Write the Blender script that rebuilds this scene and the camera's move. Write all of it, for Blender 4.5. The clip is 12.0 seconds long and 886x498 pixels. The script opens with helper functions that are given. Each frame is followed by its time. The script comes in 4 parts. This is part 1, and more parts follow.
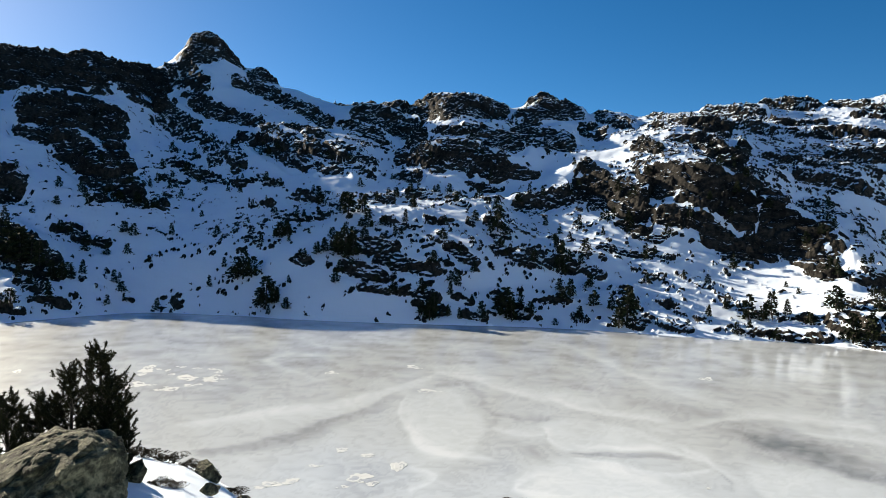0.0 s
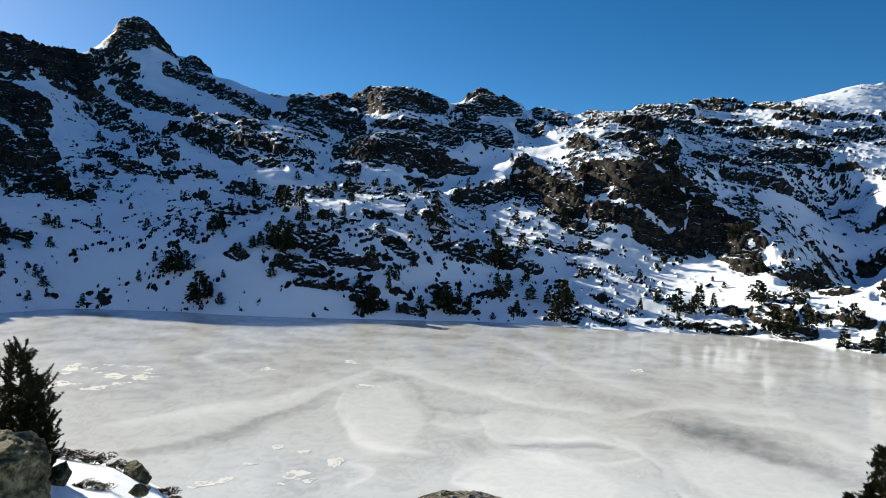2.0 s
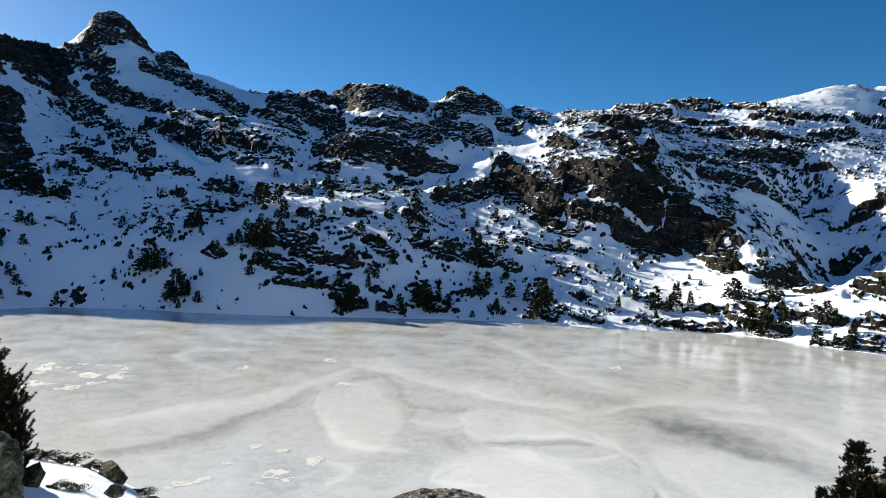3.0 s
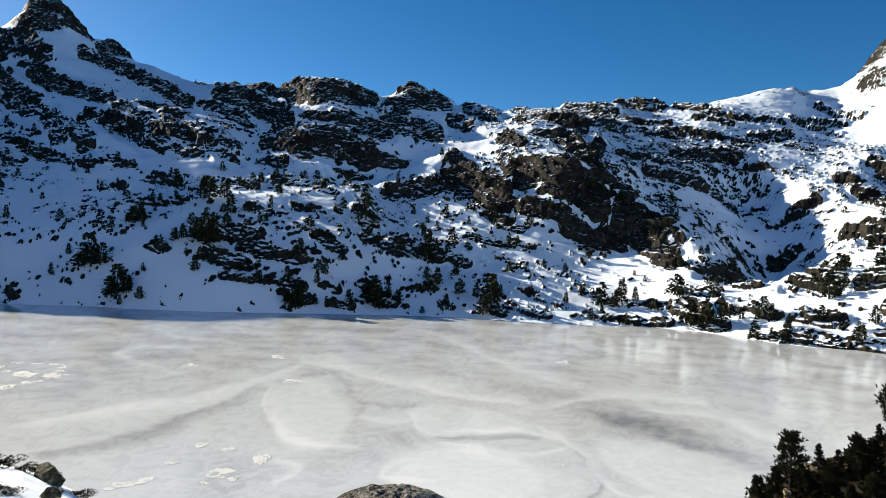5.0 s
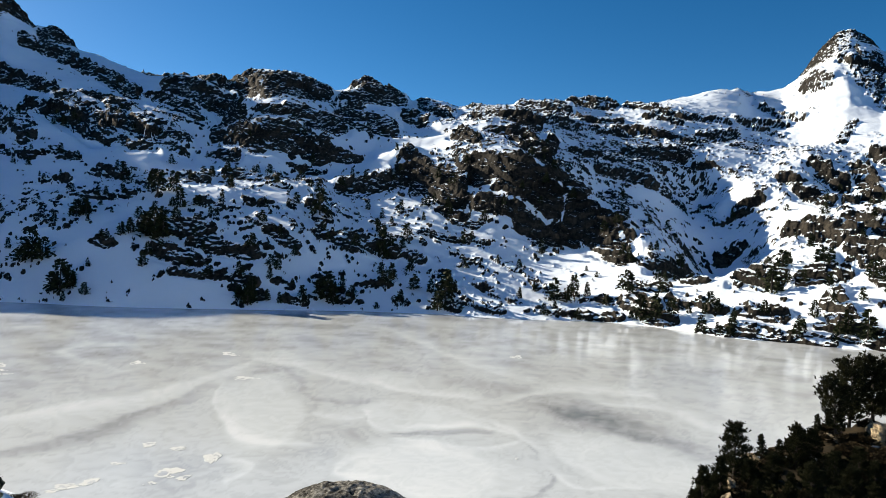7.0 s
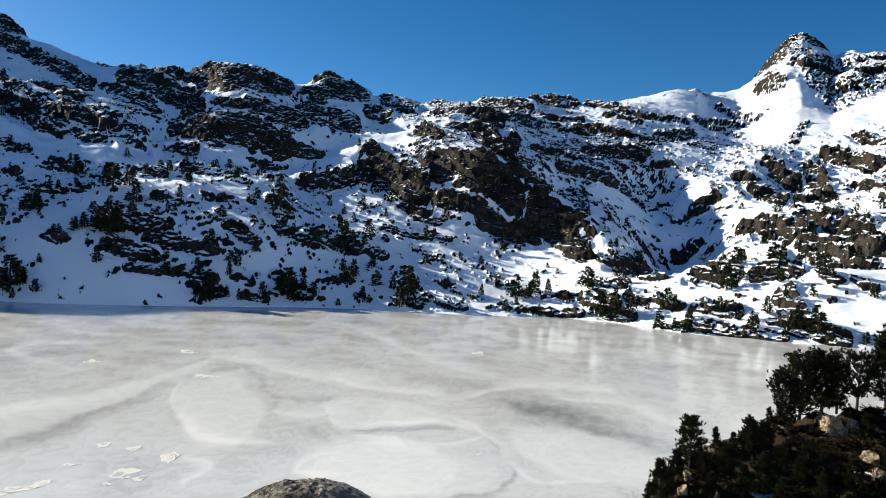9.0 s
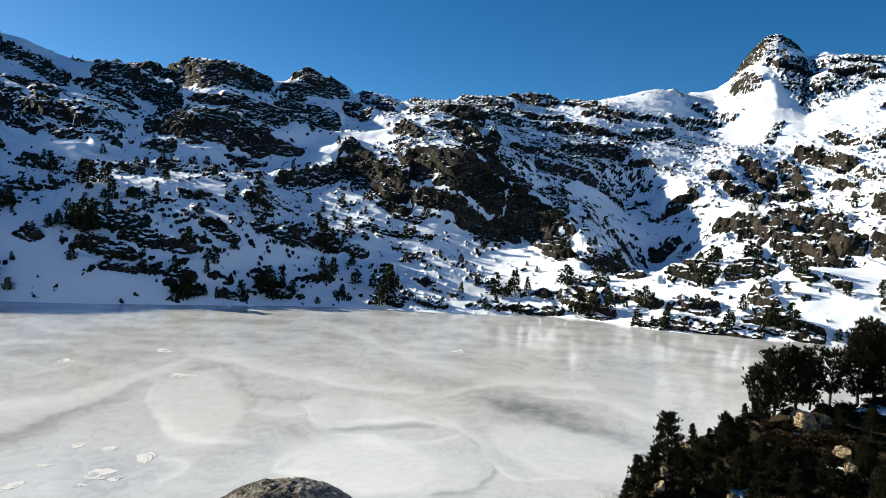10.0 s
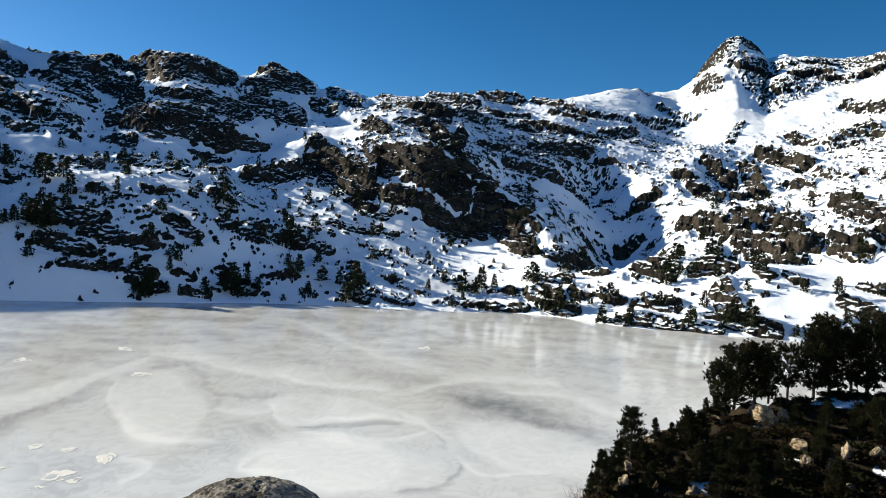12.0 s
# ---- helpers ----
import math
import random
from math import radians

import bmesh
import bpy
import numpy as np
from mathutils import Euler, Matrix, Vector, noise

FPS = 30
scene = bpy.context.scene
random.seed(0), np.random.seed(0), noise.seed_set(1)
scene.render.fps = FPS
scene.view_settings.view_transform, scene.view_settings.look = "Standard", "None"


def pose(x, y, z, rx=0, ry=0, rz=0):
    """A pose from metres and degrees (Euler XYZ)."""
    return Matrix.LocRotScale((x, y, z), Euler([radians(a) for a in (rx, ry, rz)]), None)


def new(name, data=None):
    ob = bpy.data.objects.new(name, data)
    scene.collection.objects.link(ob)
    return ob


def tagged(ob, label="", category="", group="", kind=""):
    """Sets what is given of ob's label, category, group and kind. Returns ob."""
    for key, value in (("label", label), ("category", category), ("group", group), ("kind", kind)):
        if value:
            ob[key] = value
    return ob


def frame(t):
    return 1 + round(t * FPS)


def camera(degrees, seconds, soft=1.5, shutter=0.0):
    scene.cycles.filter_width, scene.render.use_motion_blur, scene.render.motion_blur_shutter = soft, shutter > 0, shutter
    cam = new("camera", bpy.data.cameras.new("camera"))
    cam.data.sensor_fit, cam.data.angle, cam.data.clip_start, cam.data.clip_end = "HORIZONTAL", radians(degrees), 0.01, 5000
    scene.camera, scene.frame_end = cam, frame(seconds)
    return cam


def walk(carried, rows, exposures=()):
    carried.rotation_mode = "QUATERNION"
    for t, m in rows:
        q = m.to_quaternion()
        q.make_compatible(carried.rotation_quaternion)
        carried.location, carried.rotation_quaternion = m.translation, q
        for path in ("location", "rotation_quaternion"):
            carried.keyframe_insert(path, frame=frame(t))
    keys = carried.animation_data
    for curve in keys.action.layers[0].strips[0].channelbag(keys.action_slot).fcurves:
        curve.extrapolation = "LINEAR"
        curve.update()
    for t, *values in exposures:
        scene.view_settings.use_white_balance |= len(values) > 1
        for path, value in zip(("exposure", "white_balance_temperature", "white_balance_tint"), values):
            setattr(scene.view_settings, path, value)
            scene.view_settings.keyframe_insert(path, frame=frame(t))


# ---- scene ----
EYE = 20.0
cam = camera(64.86, 12.0, soft=0.8)
# the camera turns where it stands: seconds, pitch, lean, yaw
ROWS = [
    (0.0, 0.00, -1.15, 0.00),
    (0.5, -0.05, -1.16, -0.87),
    (1.0, -0.15, -1.24, -2.08),
    (1.5, -0.25, -1.35, -3.72),
    (2.0, -0.33, -1.35, -5.04),
    (2.5, -0.37, -1.40, -5.77),
    (3.0, -0.45, -1.43, -6.71),
    (5.0, -0.69, -1.70, -10.81),
    (5.5, -0.75, -1.74, -11.79),
    (6.0, -0.81, -1.79, -12.80),
    (6.5, -0.87, -1.86, -13.69),
    (7.0, -0.93, -1.91, -14.53),
    (9.0, -1.11, -2.11, -17.62),
    (9.5, -1.16, -2.16, -18.51),
    (10.0, -1.20, -2.21, -19.27),
    (10.5, -1.24, -2.25, -20.13),
    (11.0, -1.27, -2.27, -20.61),
    (11.5, -1.31, -2.33, -21.28),
    (12.0, -1.34, -2.37, -21.98),
]
walk(cam, [(t, pose(0, 0, EYE, 90 + pitch, lean, yaw)) for t, pitch, lean, yaw in ROWS], [(0.0, 1.2, 7350, 10), (12.0, 1.2, 7350, 10)])

# ---- sky and sun ----
SUN_AZ, SUN_EL = -43.0, 21.2      # degrees clockwise from +y, and above the horizon
world = bpy.data.worlds.new("world")
scene.world = world
world.use_nodes = True
wn = world.node_tree
sky = wn.nodes.new("ShaderNodeTexSky")
sky.sky_type = "NISHITA"
sky.sun_disc = False
sky.sun_elevation = radians(SUN_EL)
sky.sun_rotation = radians(SUN_AZ)
sky.altitude = 2000
sky.air_density = 0.73
sky.dust_density = 0.7
sky.ozone_density = 3.3
deep = wn.nodes.new("ShaderNodeHueSaturation")     # the deep blue of clear mountain air
deep.inputs["Saturation"].default_value = 1.29
deep.inputs["Hue"].default_value = 0.498
wn.links.new(sky.outputs[0], deep.inputs["Color"])
wn.links.new(deep.outputs[0], wn.nodes["Background"].inputs[0])
wn.nodes["Background"].inputs[1].default_value = 0.06
sun = new("sun", bpy.data.lights.new("sun", "SUN"))
sun.data.energy, sun.data.angle, sun.data.color = 5.4, radians(0.5), (1.0, 0.94, 0.83)
SUN_DIR = Vector((math.sin(radians(SUN_AZ)) * math.cos(radians(SUN_EL)), math.cos(radians(SUN_AZ)) * math.cos(radians(SUN_EL)), math.sin(radians(SUN_EL))))
sun.matrix_world = Matrix.Translation((-300, 200, 400)) @ SUN_DIR.to_track_quat("Z", "Y").to_matrix().to_4x4()

# ---- materials ----
def nodes_of(name):
    m = bpy.data.materials.new(name)
    m.use_nodes = True
    nt = m.node_tree
    return m, nt, nt.nodes["Principled BSDF"]


def add(nt, kind, **values):
    n = nt.nodes.new("ShaderNode" + kind)
    for k, v in values.items():
        n.inputs[k.replace("_", " ")].default_value = v
    return n


def noise_node(nt, scale, detail=5.0, rough=0.55, where="Object", distortion=0.0):
    tc = nt.nodes.new("ShaderNodeTexCoord")
    n = add(nt, "TexNoise", Scale=scale, Detail=detail, Roughness=rough, Distortion=distortion)
    nt.links.new(tc.outputs[where], n.inputs["Vector"])
    return n


def ramp(nt, src, stops):
    r = nt.nodes.new("ShaderNodeValToRGB")
    e = r.color_ramp.elements
    while len(e) < len(stops):
        e.new(0.5)
    for k, (p, c) in enumerate(stops):
        e[k].position, e[k].color = p, (*c, 1) if len(c) == 3 else c
    nt.links.new(src, r.inputs[0])
    return r


def mix(nt, fac, a, b):
    m = nt.nodes.new("ShaderNodeMix")
    m.data_type = "RGBA"
    for sock, v in ((m.inputs[0], fac), (m.inputs[6], a), (m.inputs[7], b)):
        if isinstance(v, (int, float)):
            sock.default_value = v
        elif isinstance(v, tuple):
            sock.default_value = (*v, 1)
        else:
            nt.links.new(v, sock)
    return m.outputs[2]


def maths(nt, op, a, b=None, c=None):
    m = nt.nodes.new("ShaderNodeMath")
    m.operation = op
    for k, v in enumerate((a, b, c)):
        if v is None:
            continue
        if isinstance(v, (int, float)):
            m.inputs[k].default_value = v
        else:
            nt.links.new(v, m.inputs[k])
    return m.outputs[0]


def smooth(nt, src, lo, hi):
    m = nt.nodes.new("ShaderNodeMapRange")
    m.interpolation_type = "SMOOTHSTEP"
    nt.links.new(src, m.inputs["Value"])
    m.inputs["From Min"].default_value, m.inputs["From Max"].default_value = lo, hi
    return m.outputs[0]


def bump(nt, bsdf, src, strength, distance):
    b = nt.nodes.new("ShaderNodeBump")
    b.inputs["Strength"].default_value, b.inputs["Distance"].default_value = strength, distance
    nt.links.new(src, b.inputs["Height"])
    nt.links.new(b.outputs[0], bsdf.inputs["Normal"])


def rock_colour(nt, scale=1.0, dark=(0.007, 0.007, 0.006), mid=(0.017, 0.0155, 0.0135), light=(0.046, 0.040, 0.032)):
    big = noise_node(nt, 0.09 * scale, 4)
    fine = noise_node(nt, 0.9 * scale, 8, 0.65)
    base = ramp(nt, maths(nt, "MULTIPLY_ADD", fine.outputs[0], 0.6, maths(nt, "MULTIPLY", big.outputs[0], 0.4)), [(0.42, dark), (0.5, mid), (0.60, light)])
    lichen = noise_node(nt, 2.4 * scale, 6, 0.7)
    return mix(nt, smooth(nt, lichen.outputs[0], 0.58, 0.7), base.outputs[0], (0.055, 0.054, 0.042)), fine


def mountain_material():
    m, nt, b = nodes_of("snow_and_rock")
    at = nt.nodes.new("ShaderNodeAttribute")
    at.attribute_name = "rock"
    he = nt.nodes.new("ShaderNodeAttribute")
    he.attribute_name = "heath"
    edge = noise_node(nt, 0.35, 8, 0.7)
    ledge = nt.nodes.new("ShaderNodeMapping")          # snow lies along the ledges
    ledge.inputs["Scale"].default_value = (1.0, 1.0, 2.4)
    tc = nt.nodes.new("ShaderNodeTexCoord")
    nt.links.new(tc.outputs["Object"], ledge.inputs["Vector"])
    nt.links.new(ledge.outputs[0], edge.inputs["Vector"])
    clump = noise_node(nt, 0.11, 4, 0.6)
    spread = maths(nt, "MULTIPLY_ADD", maths(nt, "SUBTRACT", edge.outputs[0], 0.5), 1.1, at.outputs["Fac"])
    spread = maths(nt, "MULTIPLY_ADD", maths(nt, "SUBTRACT", clump.outputs[0], 0.5), 0.4, spread)
    bare_near = smooth(nt, at.outputs["Fac"], 0.02, 0.16)
    cover = maths(nt, "MULTIPLY", smooth(nt, spread, 0.45, 0.52), bare_near)
    col, fine = rock_colour(nt, 0.9)
    drift = noise_node(nt, 0.05, 5)
    snow = ramp(nt, drift.outputs[0], [(0.3, (0.67, 0.765, 0.87)), (0.7, (0.735, 0.82, 0.905))])
    hn = noise_node(nt, 1.7, 6, 0.7)
    heath = ramp(nt, hn.outputs[0], [(0.35, (0.012, 0.011, 0.007)), (0.55, (0.022, 0.017, 0.010)), (0.7, (0.04, 0.028, 0.015))])
    ground_col = mix(nt, cover, snow.outputs[0], col)
    hc = smooth(nt, maths(nt, "MULTIPLY_ADD", maths(nt, "SUBTRACT", hn.outputs[0], 0.5), 0.7, he.outputs["Fac"]), 0.4, 0.55)
    nt.links.new(mix(nt, hc, ground_col, heath.outputs[0]), b.inputs["Base Color"])
    b.inputs["Roughness"].default_value = 0.85
    b.inputs["Specular IOR Level"].default_value = 0.08
    rip = noise_node(nt, 0.5, 4)
    hgt = maths(nt, "ADD", maths(nt, "MULTIPLY", fine.outputs[0], cover), maths(nt, "MULTIPLY", rip.outputs[0], 0.15))
    bump(nt, b, hgt, 0.9, 0.9)
    return m


def ice_material():
    m, nt, b = nodes_of("lake_ice")
    at = nt.nodes.new("ShaderNodeAttribute")
    at.attribute_name = "frost"
    fine = noise_node(nt, 0.5, 7, 0.62, distortion=1.2)
    grit = noise_node(nt, 3.0, 5, 0.6)
    v = maths(nt, "ADD", at.outputs["Fac"], maths(nt, "MULTIPLY", maths(nt, "SUBTRACT", fine.outputs[0], 0.5), 0.06))
    v = maths(nt, "ADD", v, maths(nt, "MULTIPLY", maths(nt, "SUBTRACT", grit.outputs[0], 0.5), 0.05))
    c = ramp(nt, v, [(0.0, (0.161, 0.181, 0.195)), (0.3, (0.337, 0.361, 0.378)), (0.52, (0.463, 0.500, 0.520)), (0.72, (0.532, 0.578, 0.601)), (1.0, (0.645, 0.680, 0.700))])
    nt.links.new(c.outputs[0], b.inputs["Base Color"])
    r = nt.nodes.new("ShaderNodeMapRange")
    nt.links.new(v, r.inputs["Value"])
    r.inputs["To Min"].default_value, r.inputs["To Max"].default_value = 0.05, 0.20
    nt.links.new(r.outputs[0], b.inputs["Roughness"])
    b.inputs["Specular IOR Level"].default_value = 0.5
    b.inputs["IOR"].default_value = 1.31
    b.inputs["Coat Weight"].default_value = 0.25      # the frost's wide sheen
    b.inputs["Coat Roughness"].default_value = 0.42
    b.inputs["Coat IOR"].default_value = 1.31
    bump(nt, b, fine.outputs[0], 0.03, 0.3)
    return m


def stone_material(name, dark, mid, light, scale=2.5):
    m, nt, b = nodes_of(name)
    col, fine = rock_colour(nt, scale, dark, mid, light)
    oi = nt.nodes.new("ShaderNodeObjectInfo")
    tint = ramp(nt, oi.outputs["Random"], [(0.0, (0.75, 0.75, 0.78)), (1.0, (1.2, 1.12, 1.0))])
    mm = nt.nodes.new("ShaderNodeMix")
    mm.data_type, mm.blend_type = "RGBA", "MULTIPLY"
    mm.inputs[0].default_value = 1.0
    nt.links.new(col, mm.inputs[6])
    nt.links.new(tint.outputs[0], mm.inputs[7])
    nt.links.new(mm.outputs[2], b.inputs["Base Color"])
    b.inputs["Roughness"].default_value = 0.9
    b.inputs["Specular IOR Level"].default_value = 0.15
    bump(nt, b, fine.outputs[0], 1.0, 0.9 / scale)
    return m


def leaf_material(name, a, c):
    m, nt, b = nodes_of(name)
    ge = nt.nodes.new("ShaderNodeNewGeometry")
    big = noise_node(nt, 1.4, 3)
    v = maths(nt, "MULTIPLY_ADD", ge.outputs["Random Per Island"], 0.6, maths(nt, "MULTIPLY", big.outputs[0], 0.4))
    col = ramp(nt, v, [(0.2, a), (0.8, c)])
    nt.links.new(col.outputs[0], b.inputs["Base Color"])
    b.inputs["Roughness"].default_value = 0.8
    b.inputs["Specular IOR Level"].default_value = 0.06
    return m


def bark_material():
    m, nt, b = nodes_of("bark")
    n = noise_node(nt, 14, 6, 0.7)
    c = ramp(nt, n.outputs[0], [(0.35, (0.012, 0.010, 0.008)), (0.65, (0.05, 0.04, 0.032))])
    nt.links.new(c.outputs[0], b.inputs["Base Color"])
    b.inputs["Roughness"].default_value = 0.9
    bump(nt, b, n.outputs[0], 0.8, 0.02)
    return m


MOUNTAIN = mountain_material()
ICE = ice_material()
GRANITE = stone_material("granite", (0.022, 0.022, 0.016), (0.072, 0.077, 0.053), (0.23, 0.235, 0.165), 10.0)
LICHEN_STONE = stone_material("lichen_granite", (0.02, 0.019, 0.015), (0.135, 0.132, 0.116), (0.38, 0.375, 0.335), 26.0)
WARM_STONE = stone_material("warm_granite", (0.07, 0.06, 0.045), (0.24, 0.20, 0.145), (0.42, 0.36, 0.265), 6.0)
NEEDLES = leaf_material("pine_needles", (0.006, 0.008, 0.004), (0.022, 0.023, 0.009))
FAR_NEEDLES = leaf_material("far_needles", (0.008, 0.012, 0.007), (0.024, 0.030, 0.013))
HEATH = leaf_material("heath_twigs", (0.008, 0.007, 0.004), (0.034, 0.024, 0.012))
FROST = leaf_material("white_frost", (0.44, 0.48, 0.485), (0.50, 0.535, 0.54))
FILM = leaf_material("frost_film", (0.48, 0.505, 0.51), (0.54, 0.565, 0.57))
TWIGS = leaf_material("bare_twigs", (0.10, 0.06, 0.04), (0.22, 0.15, 0.11))
BARK = bark_material()

# ---- terrain: numbers ----
def hash01(ix, iy, seed):
    h = (ix.astype(np.int64) * 374761393 + iy.astype(np.int64) * 668265263 + seed * 974634781) & 0xFFFFFFFF
    h = ((h ^ (h >> 13)) * 1274126177) & 0xFFFFFFFF
    return ((h ^ (h >> 16)) & 0xFFFF) / 65535.0


def grain(x, y, seed=0):
    """Gradient noise, about -1 to 1."""
    ix, iy = np.floor(x), np.floor(y)
    fx, fy = x - ix, y - iy
    out = 0
    ux, uy = fx * fx * fx * (fx * (fx * 6 - 15) + 10), fy * fy * fy * (fy * (fy * 6 - 15) + 10)
    for dx, wx in ((0, 1 - ux), (1, ux)):
        for dy, wy in ((0, 1 - uy), (1, uy)):
            a = hash01(ix + dx, iy + dy, seed) * 6.28318
            out = out + wx * wy * (np.cos(a) * (fx - dx) + np.sin(a) * (fy - dy))
    return out * 1.5


def fbm(x, y, size, octaves=4, seed=0, gain=0.5):
    out, amp, total = 0, 1.0, 0
    for k in range(octaves):
        c, s = math.cos(k * 1.1), math.sin(k * 1.1)
        out = out + amp * grain((x * c - y * s) / size, (x * s + y * c) / size, seed + k)
        total += amp
        amp *= gain
        size *= 0.47
    return out / total


def step(a, b, v):
    t = np.clip((v - a) / (b - a), 0, 1)
    return t * t * (3 - 2 * t)


# azimuth (degrees, clockwise from +y) and metres: the far shore
SHORE = [(-180, 60), (-90, 90), (-60, 120), (-45, 165), (-34, 192), (-29, 205), (-25, 215), (-23, 219), (-19, 209), (-16, 205), (-13, 195), (-8, 188),
         (-4, 185), (1, 183), (8, 183), (13, 181), (19, 177), (23, 177), (27, 181), (32, 176), (38, 163), (45, 164), (55, 169), (70, 160), (100, 110), (180, 60)]
# azimuth, distance, and rise over run as seen from the eye: three lines up the slope
LOW = [(-180, 90, 0.0889), (-60, 200, -0.01), (-34.4, 256, -0.0107), (-29, 256, -0.0019), (-23, 262, 0.0042), (-18.8, 250, 0.002), (-16, 245, 0.0033), (-13, 235, 0.0043), (-8.5, 225, 0.0058), (-4.4, 221, 0.0072), (0.7, 219, 0.0091), (4.5, 224, 0.006), (8, 230, 0.0025), (12.6, 236, 0), (15.7, 240, 0.001), (18.6, 238, -0.0005), (22.7, 238, -0.0141), (27.3, 228, -0.0263), (31.5, 212, -0.0216), (37.8, 200, -0.0415), (45.2, 195, -0.0405), (54.5, 195, -0.0287), (70, 190, -0.0105), (180, 90, 0.0889)]
MID = [(-180, 160, 0.25), (-60, 350, 0.0938), (-34.5, 332, 0.083), (-25.4, 331, 0.0946), (-23, 333, 0.0899), (-21.5, 339, 0.084), (-18.9, 332, 0.0939), (-16.1, 316, 0.0964), (-13, 295, 0.0832), (-8.6, 279, 0.078), (-4.4, 279, 0.0721), (-2.8, 285, 0.0769), (0.6, 290, 0.0819), (7.9, 290, 0.0758), (12.5, 280, 0.0763), (15.6, 274, 0.088), (18.6, 266, 0.0763), (22.6, 260, 0.0607), (27.2, 266, 0.0389), (31.5, 270, 0.0456), (37.6, 270, 0.0363), (45, 290, 0.0476), (54.3, 270, 0.0578), (70, 270, 0.0815), (180, 160, 0.25)]
# rows from -36.5 to -34 are unseen, lowered to let sun reach the ice
HIGH = [(-180, 240, 0.2917), (-60, 470, 0.1714), (-36.5, 418, 0.152), (-34, 418, 0.155), (-32.4, 416, 0.164), (-25.5, 413, 0.1676), (-23.1, 415, 0.1608), (-21.6, 449, 0.1593), (-19, 448, 0.1786), (-16.2, 423, 0.1743), (-13.1, 390, 0.162), (-8.7, 357, 0.15), (-4.5, 343, 0.1365), (-2.9, 344, 0.1454), (0.6, 340, 0.151), (7.9, 338, 0.1481), (12.5, 328, 0.1317), (15.5, 315, 0.1388), (18.5, 295, 0.1417), (22.6, 295, 0.1283), (27.2, 320, 0.1182), (31.4, 342, 0.1217), (37.3, 380, 0.1295), (40.3, 420, 0.1298), (44.7, 430, 0.137), (54.1, 420, 0.1398), (70, 380, 0.1632), (180, 240, 0.2917)]
# azimuth and metres: the crest; azimuth and rise over run as seen from the eye: the skyline
# left of -33 both are unseen, shaped so their shadow clears the ice
CREST = [(-180, 330), (-60, 700), (-40, 704), (-34.6, 547), (-25.6, 516), (-23, 518), (-22.3, 587), (-21.6, 621), (-19.1, 620), (-16.3, 585), (-13.2, 540), (-8.7, 479), (-4.6, 443), (-3, 437), (-1.5, 440), (0.5, 425), (7.8, 466), (12.4, 460), (18.4, 470), (22.5, 490), (27.1, 520), (31.3, 535), (34.3, 580), (37.1, 670), (40.1, 840), (44.4, 1000), (49.7, 900), (53.8, 850), (70, 700), (180, 330)]
SKYLINE = [(-180, .23), (-60, .22), (-40, .225), (-38, .232), (-36.6, .207), (-34.6, .213), (-33.4, .222), (-32.5, .232), (-30.6, .236), (-28.9, .234), (-27.4, .238), (-25.6, .232), (-23.2, .228), (-22.6, .229), (-21.7, .243), (-20.9, .26), (-20.1, .279), (-19.1, .285), (-18, .278), (-17.15, .262), (-16.3, .25), (-15.8, .241),
           (-15, .242), (-13.7, .232), (-13.2, .223), (-11.9, .22), (-10.1, .209), (-8.7, .204), (-5.1, .208), (-3.2, .202), (-2.3, .207), (-.9, .215), (.5, .222), (1.4, .223)]
SKYLINE += [(2.8, .219), (4.45, .204), (6.06, .204), (6.97, .212), (7.78, .22), (8.78, .216), (9.92, .208), (11.06, .198), (12.4, .191), (13.05, .196), (14.2, .194), (15.46, .186), (18, .196), (22.5, .197), (29.2, .194), (34.3, .204), (37.1, .211),
            (38, .203), (40.1, .206), (41.3, .225), (42.4, .25), (43.4, .268), (44.35, .271), (45.6, .258), (46.4, .243), (47.5, .247), (49, .239), (51.2, .231), (52.5, .232), (53.8, .239), (70, .24), (180, .23)]
# azimuth; height of the near hill at 5 m and 15 m, at 0.62 of its edge, the edge's distance and height
HILL = [(-180, 19, 19.5, 19.8, 60, 20), (-60, 18, 17, 16.2, 30, 15), (-35, 17.7, 16, 16.3, 18, 15.6), (-25, 17.5, 15.9, 16.8, 16, 15.7), (-20, 17.2, 15.5, 16.2, 16.5, 15.1), (-15, 17, 14.7, 16, 16.5, 14.2), (-8, 16.8, 13, 15, 18, 11), (0, 16.7, 12.4, 13, 20, 9),
        (25, 16.7, 12, 11.5, 25, 7), (33, 16.7, 12, 6.0, 34.5, 4.6), (36, 16.7, 12, 6.6, 43, 6.2), (38, 16.7, 12, 6.7, 48, 6.6), (42, 16.7, 12, 6.6, 54, 7.1), (48, 16.8, 12.4, 6.6, 60, 8.2), (56, 17, 13, 6.8, 66, 9), (75, 17.5, 14, 10, 70, 11), (120, 18.5, 18.5, 19, 60, 19), (180, 19, 19.5, 19.8, 60, 20)]


def along(table, az, column=1, ease=0.0):
    """A table's column at each azimuth; ease: degrees over which its bends are rounded."""
    a, c = np.array([r[0] for r in table], float), np.array([r[column] for r in table], float)
    return sum(w * np.interp(az + k * ease, a, c) for k, w in ((-1, 0.17), (-0.5, 0.21), (0, 0.24), (0.5, 0.21), (1, 0.17)))


